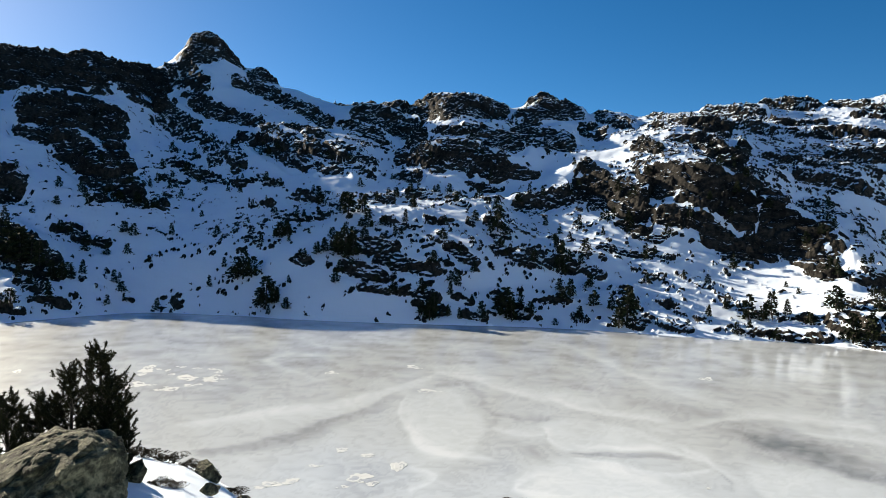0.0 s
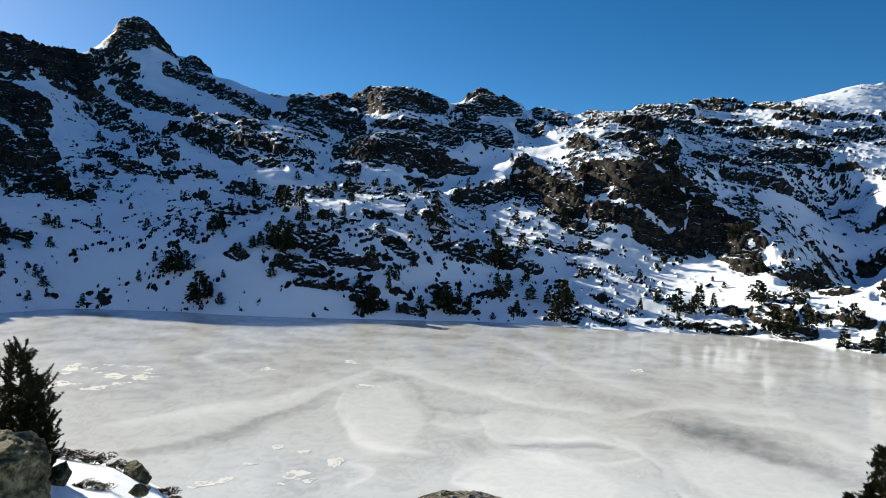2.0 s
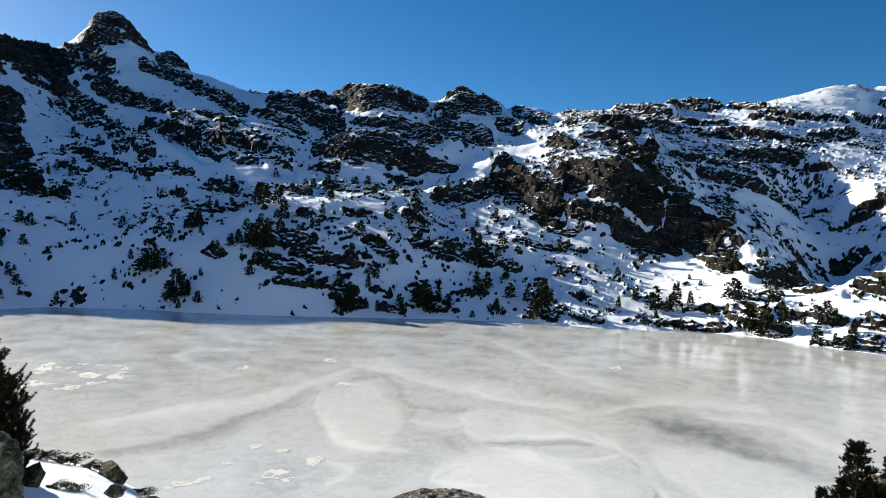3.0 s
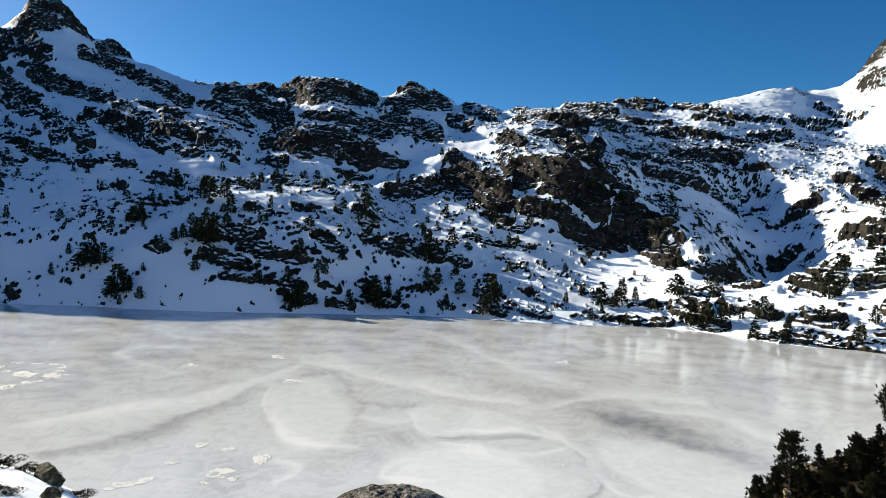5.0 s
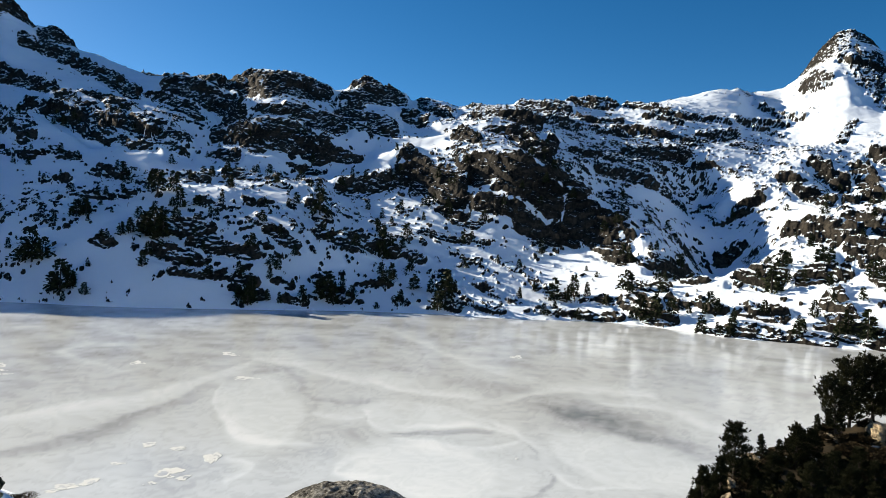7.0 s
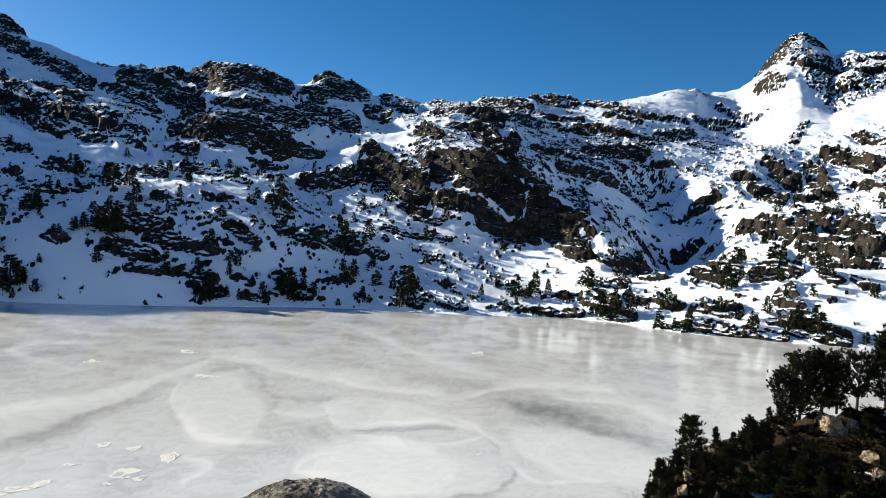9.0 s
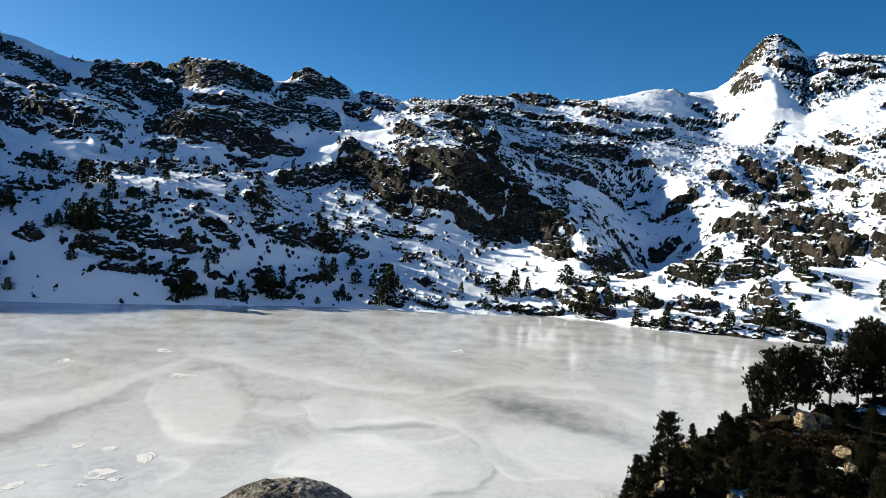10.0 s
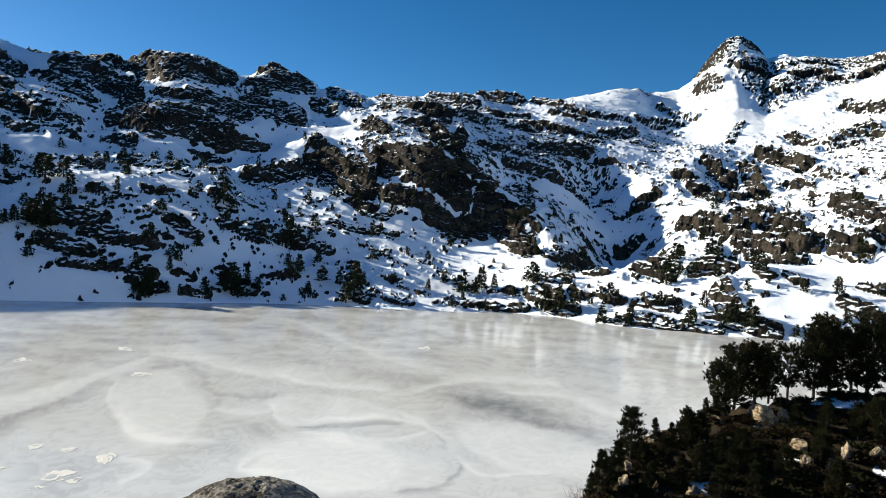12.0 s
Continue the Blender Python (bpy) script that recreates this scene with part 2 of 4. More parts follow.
def hill(az, r):
    z5, z15, zm, re, ze = (along(HILL, az, k) for k in range(1, 6))
    rm = re * 0.62
    z = np.where(r < 5, 18.45 + (z5 - 18.45) * r / 5, z5 + (z15 - z5) * (r - 5) / 10)
    z = np.where((r > 15) & (rm > 15), z15 + (zm - z15) * np.clip((r - 15) / np.maximum(rm - 15, 0.1), 0, 1), z)
    start, zs = np.maximum(rm, 15), np.where(rm > 15, zm, z15)
    z = np.where(r > start, zs + (ze - zs) * np.clip((r - start) / np.maximum(re - start, 0.1), 0, 1), z)
    return z - 1.0 * np.maximum(r - re, 0)


def spline(v, knots):
    """Values at the fractional index v of smooth curves through the knots (each an array)."""
    out = np.zeros_like(v)
    n = len(knots)
    for k in range(n - 1):
        p0, p1, p2, p3 = knots[max(k - 1, 0)], knots[k], knots[k + 1], knots[min(k + 2, n - 1)]
        t = np.clip(v - k, 0, 1)
        m1, m2 = (p2 - p0) * 0.32, (p3 - p1) * 0.32
        c = p1 * (2 * t ** 3 - 3 * t ** 2 + 1) + m1 * (t ** 3 - 2 * t ** 2 + t) + p2 * (3 * t ** 2 - 2 * t ** 3) + m2 * (t ** 3 - t ** 2)
        out = np.where((v >= k) & (v <= k + 1), c, out)
    return out


def slope_rz(az, v):
    """Distance and height of the far slope; v: 0 shore, 1 low, 2 mid, 3 high, 4 crest, 5 behind, 6 far behind."""
    rc = along(CREST, az, 1, 1.3)
    zc = EYE + rc * along(SKYLINE, az, 1, 0.15) - 1.0
    shore = along(SHORE, az, 1, 1.5)
    rs = [shore, *(along(t, az, 1, 2.0) for t in (LOW, MID, HIGH)), rc, rc * 1.25, rc * 1.8]
    zs = [shore * 0 - 0.3, *(EYE + r * along(t, az, 2, 2.0) for r, t in zip(rs[1:4], (LOW, MID, HIGH))), zc, zc * 0.8, zc * 0.5]
    return spline(v, rs), spline(v, zs)
# rock ribs and cliffs in plan: both ends (x, y) and half their depth up the slope, in metres
OUTCROPS = {}
OUTCROPS["left hill"] = [
    (-261, 407, -226, 422, 40.4), (-226, 422, -197, 468, 38.6), (-210, 356, -172, 360, 25.5), (-199, 328, -178, 324, 10.1), (-174, 321, -151, 302, 15.7), (-149, 295, -127, 284, 12.9), (-182, 370, -143, 309, 13.9), (-171, 268, -164, 264, 13.5), (-140, 220, -121, 210, 11.9), (-117, 203, -110, 204, 2.7), (-116, 191, -111, 190, 2.4), (-106, 186, -102, 187, 1.7), (-119, 267, -109, 270, 5), (-131, 237, -126, 237, 3.4), (-121, 232, -113, 232, 2.7), (-111, 175, -107, 176, 1.5), (-133, 267, -122, 275, 4.3), (-184, 413, -170, 430, 8.3)]
OUTCROPS["left hill edge"] = [
    (-166, 415, -145, 397, 18.1), (-129, 376, -110, 336, 10.6), (-109, 352, -94, 320, 8.1), (-131, 334, -109, 315, 4.4), (-114, 317, -85, 293, 3.2), (-114, 286, -108, 285, 2.6), (-135, 351, -122, 342, 3.9), (-124, 310, -114, 307, 2.7)]
OUTCROPS["peak"] = [
    (-190, 517, -167, 563, 26.7), (-200, 553, -185, 557, 16.9), (-188, 491, -162, 467, 11.7), (-140, 516, -128, 530, 21.6), (-170, 456, -132, 420, 4.7), (-146, 486, -129, 467, 7), (-205, 515, -179, 471, 7.5)]
OUTCROPS["back slope"] = [
    (-159, 441, -108, 399, 8.6), (-123, 464, -81, 423, 9.8), (-89, 431, -67, 396, 9.5), (-106, 364, -83, 344, 8.2), (-92, 363, -66, 329, 17.5), (-67, 353, -51, 317, 16.4), (-54, 337, -35, 315, 11.3), (-74, 477, -47, 452, 3.7), (-51, 416, -26, 394, 13.1), (-58, 392, -36, 374, 5.8), (-43, 449, -28, 425, 12.3), (-41, 370, -32, 361, 3.4), (-91, 387, -76, 382, 4.4), (-142, 473, -113, 466, 6.3)]
OUTCROPS["knob top"] = [
    (-20, 438, 1, 397, 16.3), (1, 397, 17, 397, 14.6), (18, 405, 31, 413, 17.3), (-20, 388, -14, 365, 15.2), (-20, 340, -3, 323, 10.3), (-3, 361, 10, 353, 4.3), (0, 330, 12, 324, 12.1), (12, 324, 24, 317, 9), (16, 306, 24, 305, 3.6), (13, 352, 34, 342, 11.3), (39, 361, 60, 343, 11.7), (27, 316, 40, 309, 4.1), (-20, 314, -13, 309, 5.5), (45, 390, 78, 424, 18.2), (56, 432, 76, 458, 16.7), (75, 375, 81, 362, 9.8)]
OUTCROPS["spur"] = [
    (-13, 284, 2, 276, 6.4), (7, 288, 15, 278, 5.4), (-28, 273, -21, 269, 3.3), (2, 263, 8, 259, 2), (-4, 239, 9, 238, 2.6), (19, 274, 21, 256, 5.9), (17, 242, 20, 227, 5.8), (30, 277, 53, 280, 7), (-33, 221, -16, 216, 4), (-28, 208, -18, 203, 3.4), (-19, 210, -3, 205, 2.7), (-22, 198, -2, 193, 1.5), (2, 217, 9, 212, 2.6), (18, 218, 23, 216, 2.4), (30, 219, 38, 213, 4.7)]
OUTCROPS["clumps"] = [
    (-81, 296, -70, 293, 3.4), (-58, 277, -49, 270, 3.7), (-44, 263, -35, 256, 2.4), (-54, 251, -43, 248, 3.1), (-73, 268, -67, 267, 2.9), (-58, 238, -53, 236, 2.2), (-7, 191, 0, 189, 1.5), (16, 197, 22, 189, 2.5), (37, 238, 43, 238, 1.9), (27, 195, 37, 193, 1.5), (4, 194, 7, 193, 1.5), (7, 188, 11, 187, 1.5), (-45, 215, -41, 212, 1.5), (-20, 238, -12, 232, 1.9)]
OUTCROPS["buttress"] = [
    (58, 293, 71, 256, 11), (79, 270, 93, 248, 8.5), (77, 245, 89, 236, 3.7), (94, 251, 102, 237, 9), (89, 231, 103, 220, 5.4), (109, 229, 115, 210, 11.6), (106, 247, 116, 242, 5.9), (64, 250, 70, 242, 3.5), (108, 204, 108, 194, 3.3), (106, 257, 128, 298, 5.6), (113, 304, 112, 273, 10.8), (122, 345, 132, 330, 11), (88, 320, 90, 298, 8.1)]
OUTCROPS["above the buttress"] = [
    (139, 271, 160, 267, 5.6), (132, 249, 134, 239, 2.8), (134, 288, 155, 287, 3.6), (146, 342, 157, 338, 10.5), (199, 430, 216, 416, 16.3), (165, 336, 186, 333, 6.5), (188, 349, 198, 326, 7.5), (168, 300, 196, 299, 6.9), (202, 334, 213, 311, 5.5), (231, 333, 253, 340, 8.1), (191, 291, 202, 285, 2.5), (171, 260, 181, 256, 3.1), (160, 262, 171, 264, 1.7), (174, 239, 182, 239, 2.3), (186, 240, 192, 240, 4.5), (161, 220, 169, 219, 2.8), (116, 186, 131, 189, 7.3), (111, 193, 112, 186, 1.5), (143, 219, 144, 215, 2.3)]
OUTCROPS["skyline rocks"] = [
    (131, 172, 137, 174, 2.5), (127, 448, 128, 381, 6.3), (108, 357, 122, 343, 9), (159, 418, 175, 394, 16.5), (238, 428, 242, 381, 9), (360, 447, 342, 389, 8.3), (94, 421, 99, 382, 11.9), (172, 382, 178, 369, 6.9), (245, 374, 270, 368, 5.5), (288, 361, 292, 348, 6.6), (217, 371, 230, 356, 4.5), (182, 370, 197, 366, 6.1), (105, 312, 114, 305, 4.6), (233, 312, 243, 309, 3.7)]
OUTCROPS["lower front"] = [
    (100, 177, 103, 165, 2.6), (94, 166, 96, 158, 3.6), (94, 155, 97, 150, 1.9), (102, 158, 102, 153, 2), (82, 181, 93, 167, 1.7), (74, 169, 88, 160, 1.5), (51, 198, 51, 180, 4.2), (53, 182, 60, 172, 1.8), (61, 188, 67, 178, 1.5), (53, 229, 65, 223, 2.8), (42, 214, 47, 210, 2.7), (68, 226, 72, 222, 2), (67, 239, 72, 234, 1.9), (106, 152, 107, 145, 1.7), (112, 166, 114, 162, 1.5), (100, 135, 104, 135, 1.5), (78, 195, 78, 186, 1.5), (72, 209, 76, 200, 1.5)]
OUTCROPS["right bank"] = [
    (122, 157, 126, 150, 5.1), (130, 144, 135, 138, 3.7), (111, 142, 115, 135, 2.7), (105, 135, 110, 127, 2.8), (111, 127, 115, 121, 2.5), (98, 139, 103, 136, 1.8), (127, 132, 122, 122, 4), (122, 122, 124, 113, 2.8), (119, 126, 121, 123, 1.5), (143, 111, 144, 106, 2), (151, 112, 152, 109, 1.5), (142, 125, 142, 122, 1.5), (138, 131, 138, 128, 1.5)]
OUTCROPS["right wall"] = [
    (216, 254, 217, 248, 6.8), (244, 267, 235, 243, 9.6), (208, 234, 209, 222, 7.3), (176, 203, 178, 197, 5.9), (216, 217, 224, 216, 8), (176, 189, 177, 179, 11.7), (196, 196, 191, 169, 11.6), (165, 162, 165, 145, 11.6), (174, 152, 172, 145, 6.7), (149, 144, 149, 139, 2.3), (152, 136, 159, 133, 2.1), (256, 254, 231, 223, 9), (285, 273, 270, 235, 10.9), (245, 218, 245, 210, 6.1), (218, 174, 205, 152, 7.9), (176, 139, 172, 130, 8.1), (183, 137, 189, 135, 7.2)]
OUTCROPS["high right"] = [
    (320, 259, 342, 257, 15.7), (326, 292, 317, 270, 6.7), (299, 310, 330, 334, 5.7), (264, 224, 255, 200, 4.7), (227, 194, 228, 185, 3), (269, 201, 260, 187, 6.7), (287, 377, 323, 382, 9.6), (409, 324, 395, 287, 9.7)]
OUTCROPS["right peak"] = [
    (603, 674, 558, 590, 60), (632, 664, 698, 675, 48.5), (450, 504, 421, 457, 27.6), (481, 475, 422, 400, 46.9), (538, 519, 563, 489, 60), (468, 422, 538, 455, 50.7), (639, 541, 636, 493, 60), (637, 488, 575, 420, 60), (514, 424, 540, 408, 25.9), (502, 519, 493, 489, 19.3)]
SHEER = ("left hill", "buttress", "right wall")      # bare faces that hold little snow
# spurs and hollows of the slope: both ends, half width, rise
RIDGES = [(10, 268, 52, 297, 18, 2.4), (52, 297, 84, 294, 18, 2.4), (-22, 396, -24, 302, 14, -4), (42, 312, 18, 298, 16, -4), (-29, 247, 15, 244, 16, 2.5), (20, 216, 48, 224, 15, 2), (183, 232, 136, 184, 16, -6), (180, 267, 151, 242, 14, -4), (210, 243, 271, 298, 16, 3), (124, 163, 141, 133, 12, 3), (186, 275, 155, 213, 17, -9), (155, 213, 123, 175, 15, -7), (96, 249, 120, 233, 16, 4)]
# quiet snowfields: place and reach
SNOWFIELDS = [(-36, 200, 12, 6), (-84, 215, 17, 9), (-103, 229, 13, 8), (-39, 289, 13, 14), (-66, 303, 11, 12), (20, 295, 10, 11), (55, 300, 15, 16), (77, 314, 11, 15), (-134, 449, 17, 18), (-58, 203, 11, 5), (-149, 303, 6, 5), (190, 213, 12, 21), (150, 124, 15, 16), (310, 331, 23, 41), (368, 348, 30, 67), (156, 254, 10, 13), (159, 117, 13, 14), (385, 385, 27, 56), (-20, 191, 8, 6), (3, 193, 3, 6), (100, 208, 8, 8), (138, 190, 8, 13)]
# frost in the ice, in degrees of azimuth and below the horizon: pools (place, half width, half depth, turn, amount) and streams (width, amount, way)
POOLS = [(0.4, 14.16, 3.8, 2.93, 14, 0.13), (13.2, 14.38, 5.6, 1.05, 4, 0.10), (13.3, 18.83, 6.8, 2.07, 0, 0.11), (29.9, 16.72, 6.8, 1.95, 8, 0.12), (14.9, 18.75, 8.6, 2.07, 2, 0.08), (29.0, 14.33, 8.0, 1.0, 11, -0.38), (24.9, 13.69, 3.4, 0.45, 3, -0.16), (-11.4, 9.35, 2.3, 0.49, 4, -0.20), (-17.9, 11.18, 4.1, 1.13, -6, -0.12), (7.8, 15.87, 3.4, 0.83, 3, -0.10), (-6.3, 18.73, 3.4, 2.07, 0, -0.12), (4.2, 17.25, 3.4, 0.83, 0, -0.06), (9.9, 10.67, 2.6, 0.53, 4, -0.12), (19.4, 11.91, 3.4, 0.38, 4, -0.13)]
STREAMS = [
    (0.55, 0.16, [(0.2, 9.93), (-4.2, 11.61), (-9.7, 12.65), (-15.1, 13.19), (-21.2, 13.70)]),
    (0.50, -0.15, [(-2.7, 11.42), (-5.7, 12.58), (-9.0, 13.89), (-14.3, 15.27), (-20.5, 15.72)]),
    (0.35, 0.15, [(-2.3, 11.60), (-3.6, 13.75), (-1.5, 15.84), (1.9, 16.70), (4.7, 16.81)]),
    (0.30, -0.06, [(-1.2, 12.48), (-0.5, 11.32), (1.8, 10.98), (3.7, 12.19), (4.8, 14.45)]),
    (0.45, 0.17, [(-1.3, 9.77), (3.3, 10.58), (7.4, 11.86), (13.6, 12.63), (18.8, 13.02)]),
    (0.40, 0.15, [(18.8, 13.02), (24.9, 11.92), (29.4, 11.78), (32.6, 12.02)]),
    (0.30, 0.15, [(7.8, 13.79), (9.7, 15.42), (13.6, 15.54), (18.1, 15.23), (21.6, 15.75)]),
    (0.28, 0.14, [(21.6, 15.88), (18.8, 16.73), (14.4, 16.59), (10.8, 16.03)])]
EDDIES = [
    (0.28, -0.14, [(10.8, 15.73), (14.7, 15.96), (19.2, 15.72)]),
    (0.40, 0.14, [(11.6, 18.99), (6.8, 18.65), (7.5, 17.60), (11.5, 16.83), (15.4, 16.99)]),
    (0.35, 0.13, [(-1.8, 19.58), (-0.7, 18.06), (-2.6, 17.39)]),
    (0.30, 0.14, [(18.1, 14.40), (21.2, 15.62), (23.9, 17.95), (26.6, 19.07), (31.8, 18.47)]),
    (0.30, -0.13, [(21.2, 15.98), (24.3, 18.45), (22.5, 20.23), (18.4, 20.75)]),
    (0.35, 0.14, [(26.3, 12.71), (32.3, 12.85), (36.7, 13.86), (38.8, 15.16)]),
    (0.22, 0.13, [(-8.7, 10.71), (-12.7, 9.65), (-13.9, 9.03), (-12.3, 8.73), (-8.7, 8.90)]),
    (0.25, -0.10, [(4.1, 13.24), (6.3, 13.61), (9.6, 13.58)]),
    (0.25, 0.12, [(4.1, 14.13), (6.7, 14.79), (8.5, 14.69)]),
    (0.35, 0.11, [(10.6, 7.76), (14.9, 9.32), (19.7, 10.87), (23.0, 11.40)])]
# crusts of white frost on the ice: place, half width, half depth
CRUSTS = [(-46.4, 110.1, 1.9, 4.3), (-38.1, 104.6, 2.5, 2.8), (-42.8, 98.9, 1.4, 3.0), (-37.0, 95.4, 1.6, 1.6), (-34.2, 103.2, 2.0, 1.8), (-14.0, 58.4, 1.3, 1.1), (-12.5, 59.3, 0.9, 1.3), (-6.9, 60.7, 1.5, 2.0), (-3.7, 64.0, 1.0, 2.7), (-9.6, 68.7, 1.0, 1.2), (-6.9, 67.1, 1.2, 0.9), (-11.4, 63.5, 0.7, 0.7), (-17.5, 110.8, 1.1, 2.5), (23.2, 59.7, 0.3, 0.5), (-64.6, 106.4, 1.1, 2.1), (-1.9, 98.1, 1.9, 1.6), (-7.8, 58.2, 0.5, 0.6), (-4.8, 118.1, 1.7, 2.1), (43.1, 112.1, 1.0, 2.3)]


# ---- large structure ----
def mesh_of(name, verts, faces, material, smooth_faces=True):
    """A mesh from arrays; faces: an (n, 3) or (n, 4) array of indices."""
    me = bpy.data.meshes.new(name)
    verts, faces = np.asarray(verts, np.float32), np.asarray(faces, np.int32)
    k = faces.shape[1]
    me.vertices.add(len(verts))
    me.vertices.foreach_set("co", verts.ravel())
    me.loops.add(faces.size)
    me.loops.foreach_set("vertex_index", faces.ravel())
    me.polygons.add(len(faces))
    me.polygons.foreach_set("loop_start", np.arange(0, faces.size, k, dtype=np.int32))
    me.polygons.foreach_set("use_smooth", np.full(len(faces), smooth_faces))
    me.update(calc_edges=True)
    me.materials.append(material)
    return me


def grid_faces(rows, cols, wrap=False):
    i = np.arange(rows - 1)[:, None] * cols
    j = np.arange(cols if wrap else cols - 1)[None, :]
    k = (j + 1) % cols
    return np.stack([i + j, i + k, i + cols + k, i + cols + j], -1).reshape(-1, 4)


def put_float(me, name, values):
    me.attributes.new(name, "FLOAT", "POINT").data.foreach_set("value", np.asarray(values, np.float32).ravel())


def near_outcrops(x, y):
    """How far each place lies inside an outcrop (0 to 1), and how far it stands above or below the even slope there."""
    mask, sheer, lift = np.zeros_like(x), np.zeros_like(x), np.zeros_like(x)
    wob = 0.30 * fbm(x, y, 13, 2, 71) + 0.30 * fbm(x, y, 4.2, 3, 73, 0.6)
    for name, rows in OUTCROPS.items():
        for x1, y1, x2, y2, hd in rows:
            a = math.atan2((x1 + x2) / 2, (y1 + y2) / 2)
            c, s = math.cos(a), math.sin(a)
            across = 0.3 * hd + 2.0
            near = np.nonzero((np.abs(x - (x1 + x2) / 2) < abs(x2 - x1) / 2 + hd * 1.6 + 6) & (np.abs(y - (y1 + y2) / 2) < abs(y2 - y1) / 2 + hd * 1.6 + 6))
            if not len(near[0]):
                continue
            px, py = x[near], y[near]
            u, w = (px * c - py * s) / across, (px * s + py * c) / hd
            u1, w1, u2, w2 = (x1 * c - y1 * s) / across, (x1 * s + y1 * c) / hd, (x2 * c - y2 * s) / across, (x2 * s + y2 * c) / hd
            t = np.clip(((u - u1) * (u2 - u1) + (w - w1) * (w2 - w1)) / max((u2 - u1) ** 2 + (w2 - w1) ** 2, 1e-6), 0, 1)
            du, dw = u - u1 - t * (u2 - u1), w - w1 - t * (w2 - w1)
            q = np.hypot(du, dw) + wob[near]
            mask[near] = np.maximum(mask[near], 1 - step(0.62, 1.2, q))
            if name in SHEER:
                sheer[near] = np.maximum(sheer[near], 1 - step(0.5, 1.15, q))
            # a cliff between a bench at its foot and another at its top
            h = min(0.2 * hd, 3.2)
            e = dw + 0.5 * wob[near]
            rise = h * (step(-0.8, 0.75, e) * 2 - 1) * step(-1.6, -0.9, e) * (1 - step(0.85, 1.7, e)) * (1 - step(0.7, 1.3, np.abs(du)))
            lift[near] = np.where(np.abs(rise) > np.abs(lift[near]), rise, lift[near])
    return mask, sheer, lift


def crags(x, y, size, seed):
    """Blocks of random height with straight broken edges."""
    wx, wy = x + 0.5 * size * fbm(x, y, size * 1.3, 2, seed), y + 0.5 * size * fbm(x, y, size * 1.3, 2, seed + 9)
    c, s = math.cos(seed), math.sin(seed)
    gx, gy = (wx * c - wy * s) / size, (wx * s + wy * c) / (size * 0.7)
    ix, iy = np.floor(gx), np.floor(gy)
    base = hash01(ix, iy, seed)
    tilt = (hash01(ix, iy, seed + 3) - 0.5) * (gx - ix) + (hash01(ix, iy, seed + 5) - 0.5) * (gy - iy)
    return base + 0.7 * tilt


def surface(x, y, z, up):
    """The far slope's relief: the new height, the outcrops (0 to 1, to 2 where sheer) and the loose stones. up: 0 at the shore, 4 at the crest."""
    r = np.hypot(x, y)
    coarse = np.clip(r / 320.0, 0.8, 3.0)
    away = step(0.0, 0.35, up)
    mask, sheer, lift = near_outcrops(x, y)
    for x1, y1, x2, y2, half, rise in RIDGES:
        t = np.clip(((x - x1) * (x2 - x1) + (y - y1) * (y2 - y1)) / ((x2 - x1) ** 2 + (y2 - y1) ** 2), 0, 1)
        q = np.hypot(x - x1 - t * (x2 - x1), y - y1 - t * (y2 - y1)) / half
        z = z + rise * np.exp(-1.4 * q * q)
    swell = 3.2 * fbm(x, y, 62, 2, 11) + 1.1 * fbm(x, y, 21, 3, 15)
    n = fbm(x, y, 7.5, 4, 21, 0.6)
    litter = fbm(x, y, 2.6, 3, 33, 0.6)
    field = fbm(x, y, 48, 3, 41)
    high = step(2.3, 3.2, up)
    right = step(10, 24, np.degrees(np.arctan2(x, y)))
    plain = np.zeros_like(x)
    for sx, sy, sa, sd in SNOWFIELDS:
        c, s = sy / math.hypot(sx, sy), sx / math.hypot(sx, sy)
        plain = np.maximum(plain, 1 - step(0.6, 1.1, np.hypot(((x - sx) * c - (y - sy) * s) / sa, ((x - sx) * s + (y - sy) * c) / sd)))
    rough = 0.22 + 0.08 * right + 0.42 * field + 0.20 * high * right + 0.06 * high - 0.55 * plain
    bank = step(23, 28, np.degrees(np.arctan2(x, y))) * (1 - step(1.0, 1.6, up))      # the right bank: whole outcrops in clean snow
    rough = rough - 0.40 * bank
    scatter = step(0.24, 0.46, litter * 0.95 + 0.75 * n + rough * 0.8 - 0.17 - 0.40 * step(330, 520, r))
    breaks = 0.6 * fbm(x, y, 11, 3, 25, 0.6) + 0.7 * n
    blocks = step(0.40, 0.62, mask * 0.80 + (0.75 - 0.3 * bank) * breaks - 0.02 - 0.4 * plain * (1 - mask))
    # ledges: each a snowy bench that breaks off in a face, dipping to the right
    ledges = 0.0
    for h, size, seed in ((4.8, 11.0, 5), (1.9, 4.5, 8)):
        h = h * np.minimum(coarse, 1.7)
        p = (z + 0.22 * x + 1.1 * h * crags(x, y, size, seed) + 0.8 * h * fbm(x, y, size * 2, 3, seed + 2)) / h
        t = p - np.floor(p)
        ledges = ledges + h * (0.45 * t + 0.55 * step(0.74, 1.0, t) - t + 0.25)
    small = (0.8 * (crags(x, y, 3.3, 18) - 0.5) + 0.55 * (crags(x, y, 1.6, 12) - 0.5)) * np.minimum(coarse, 1.8)
    near_bank = step(0.02, 0.1, up)
    z = z + away * swell + near_bank * (lift + blocks * (0.4 + ledges * (0.5 + 0.5 * sheer) + small) + scatter * (1 - blocks) * 0.8)
    blocks = blocks * (1 + sheer)
    return z, blocks * near_bank, np.maximum(scatter, 0.40 * step(0.0, 0.6, rough + 0.5 * n)) * near_bank


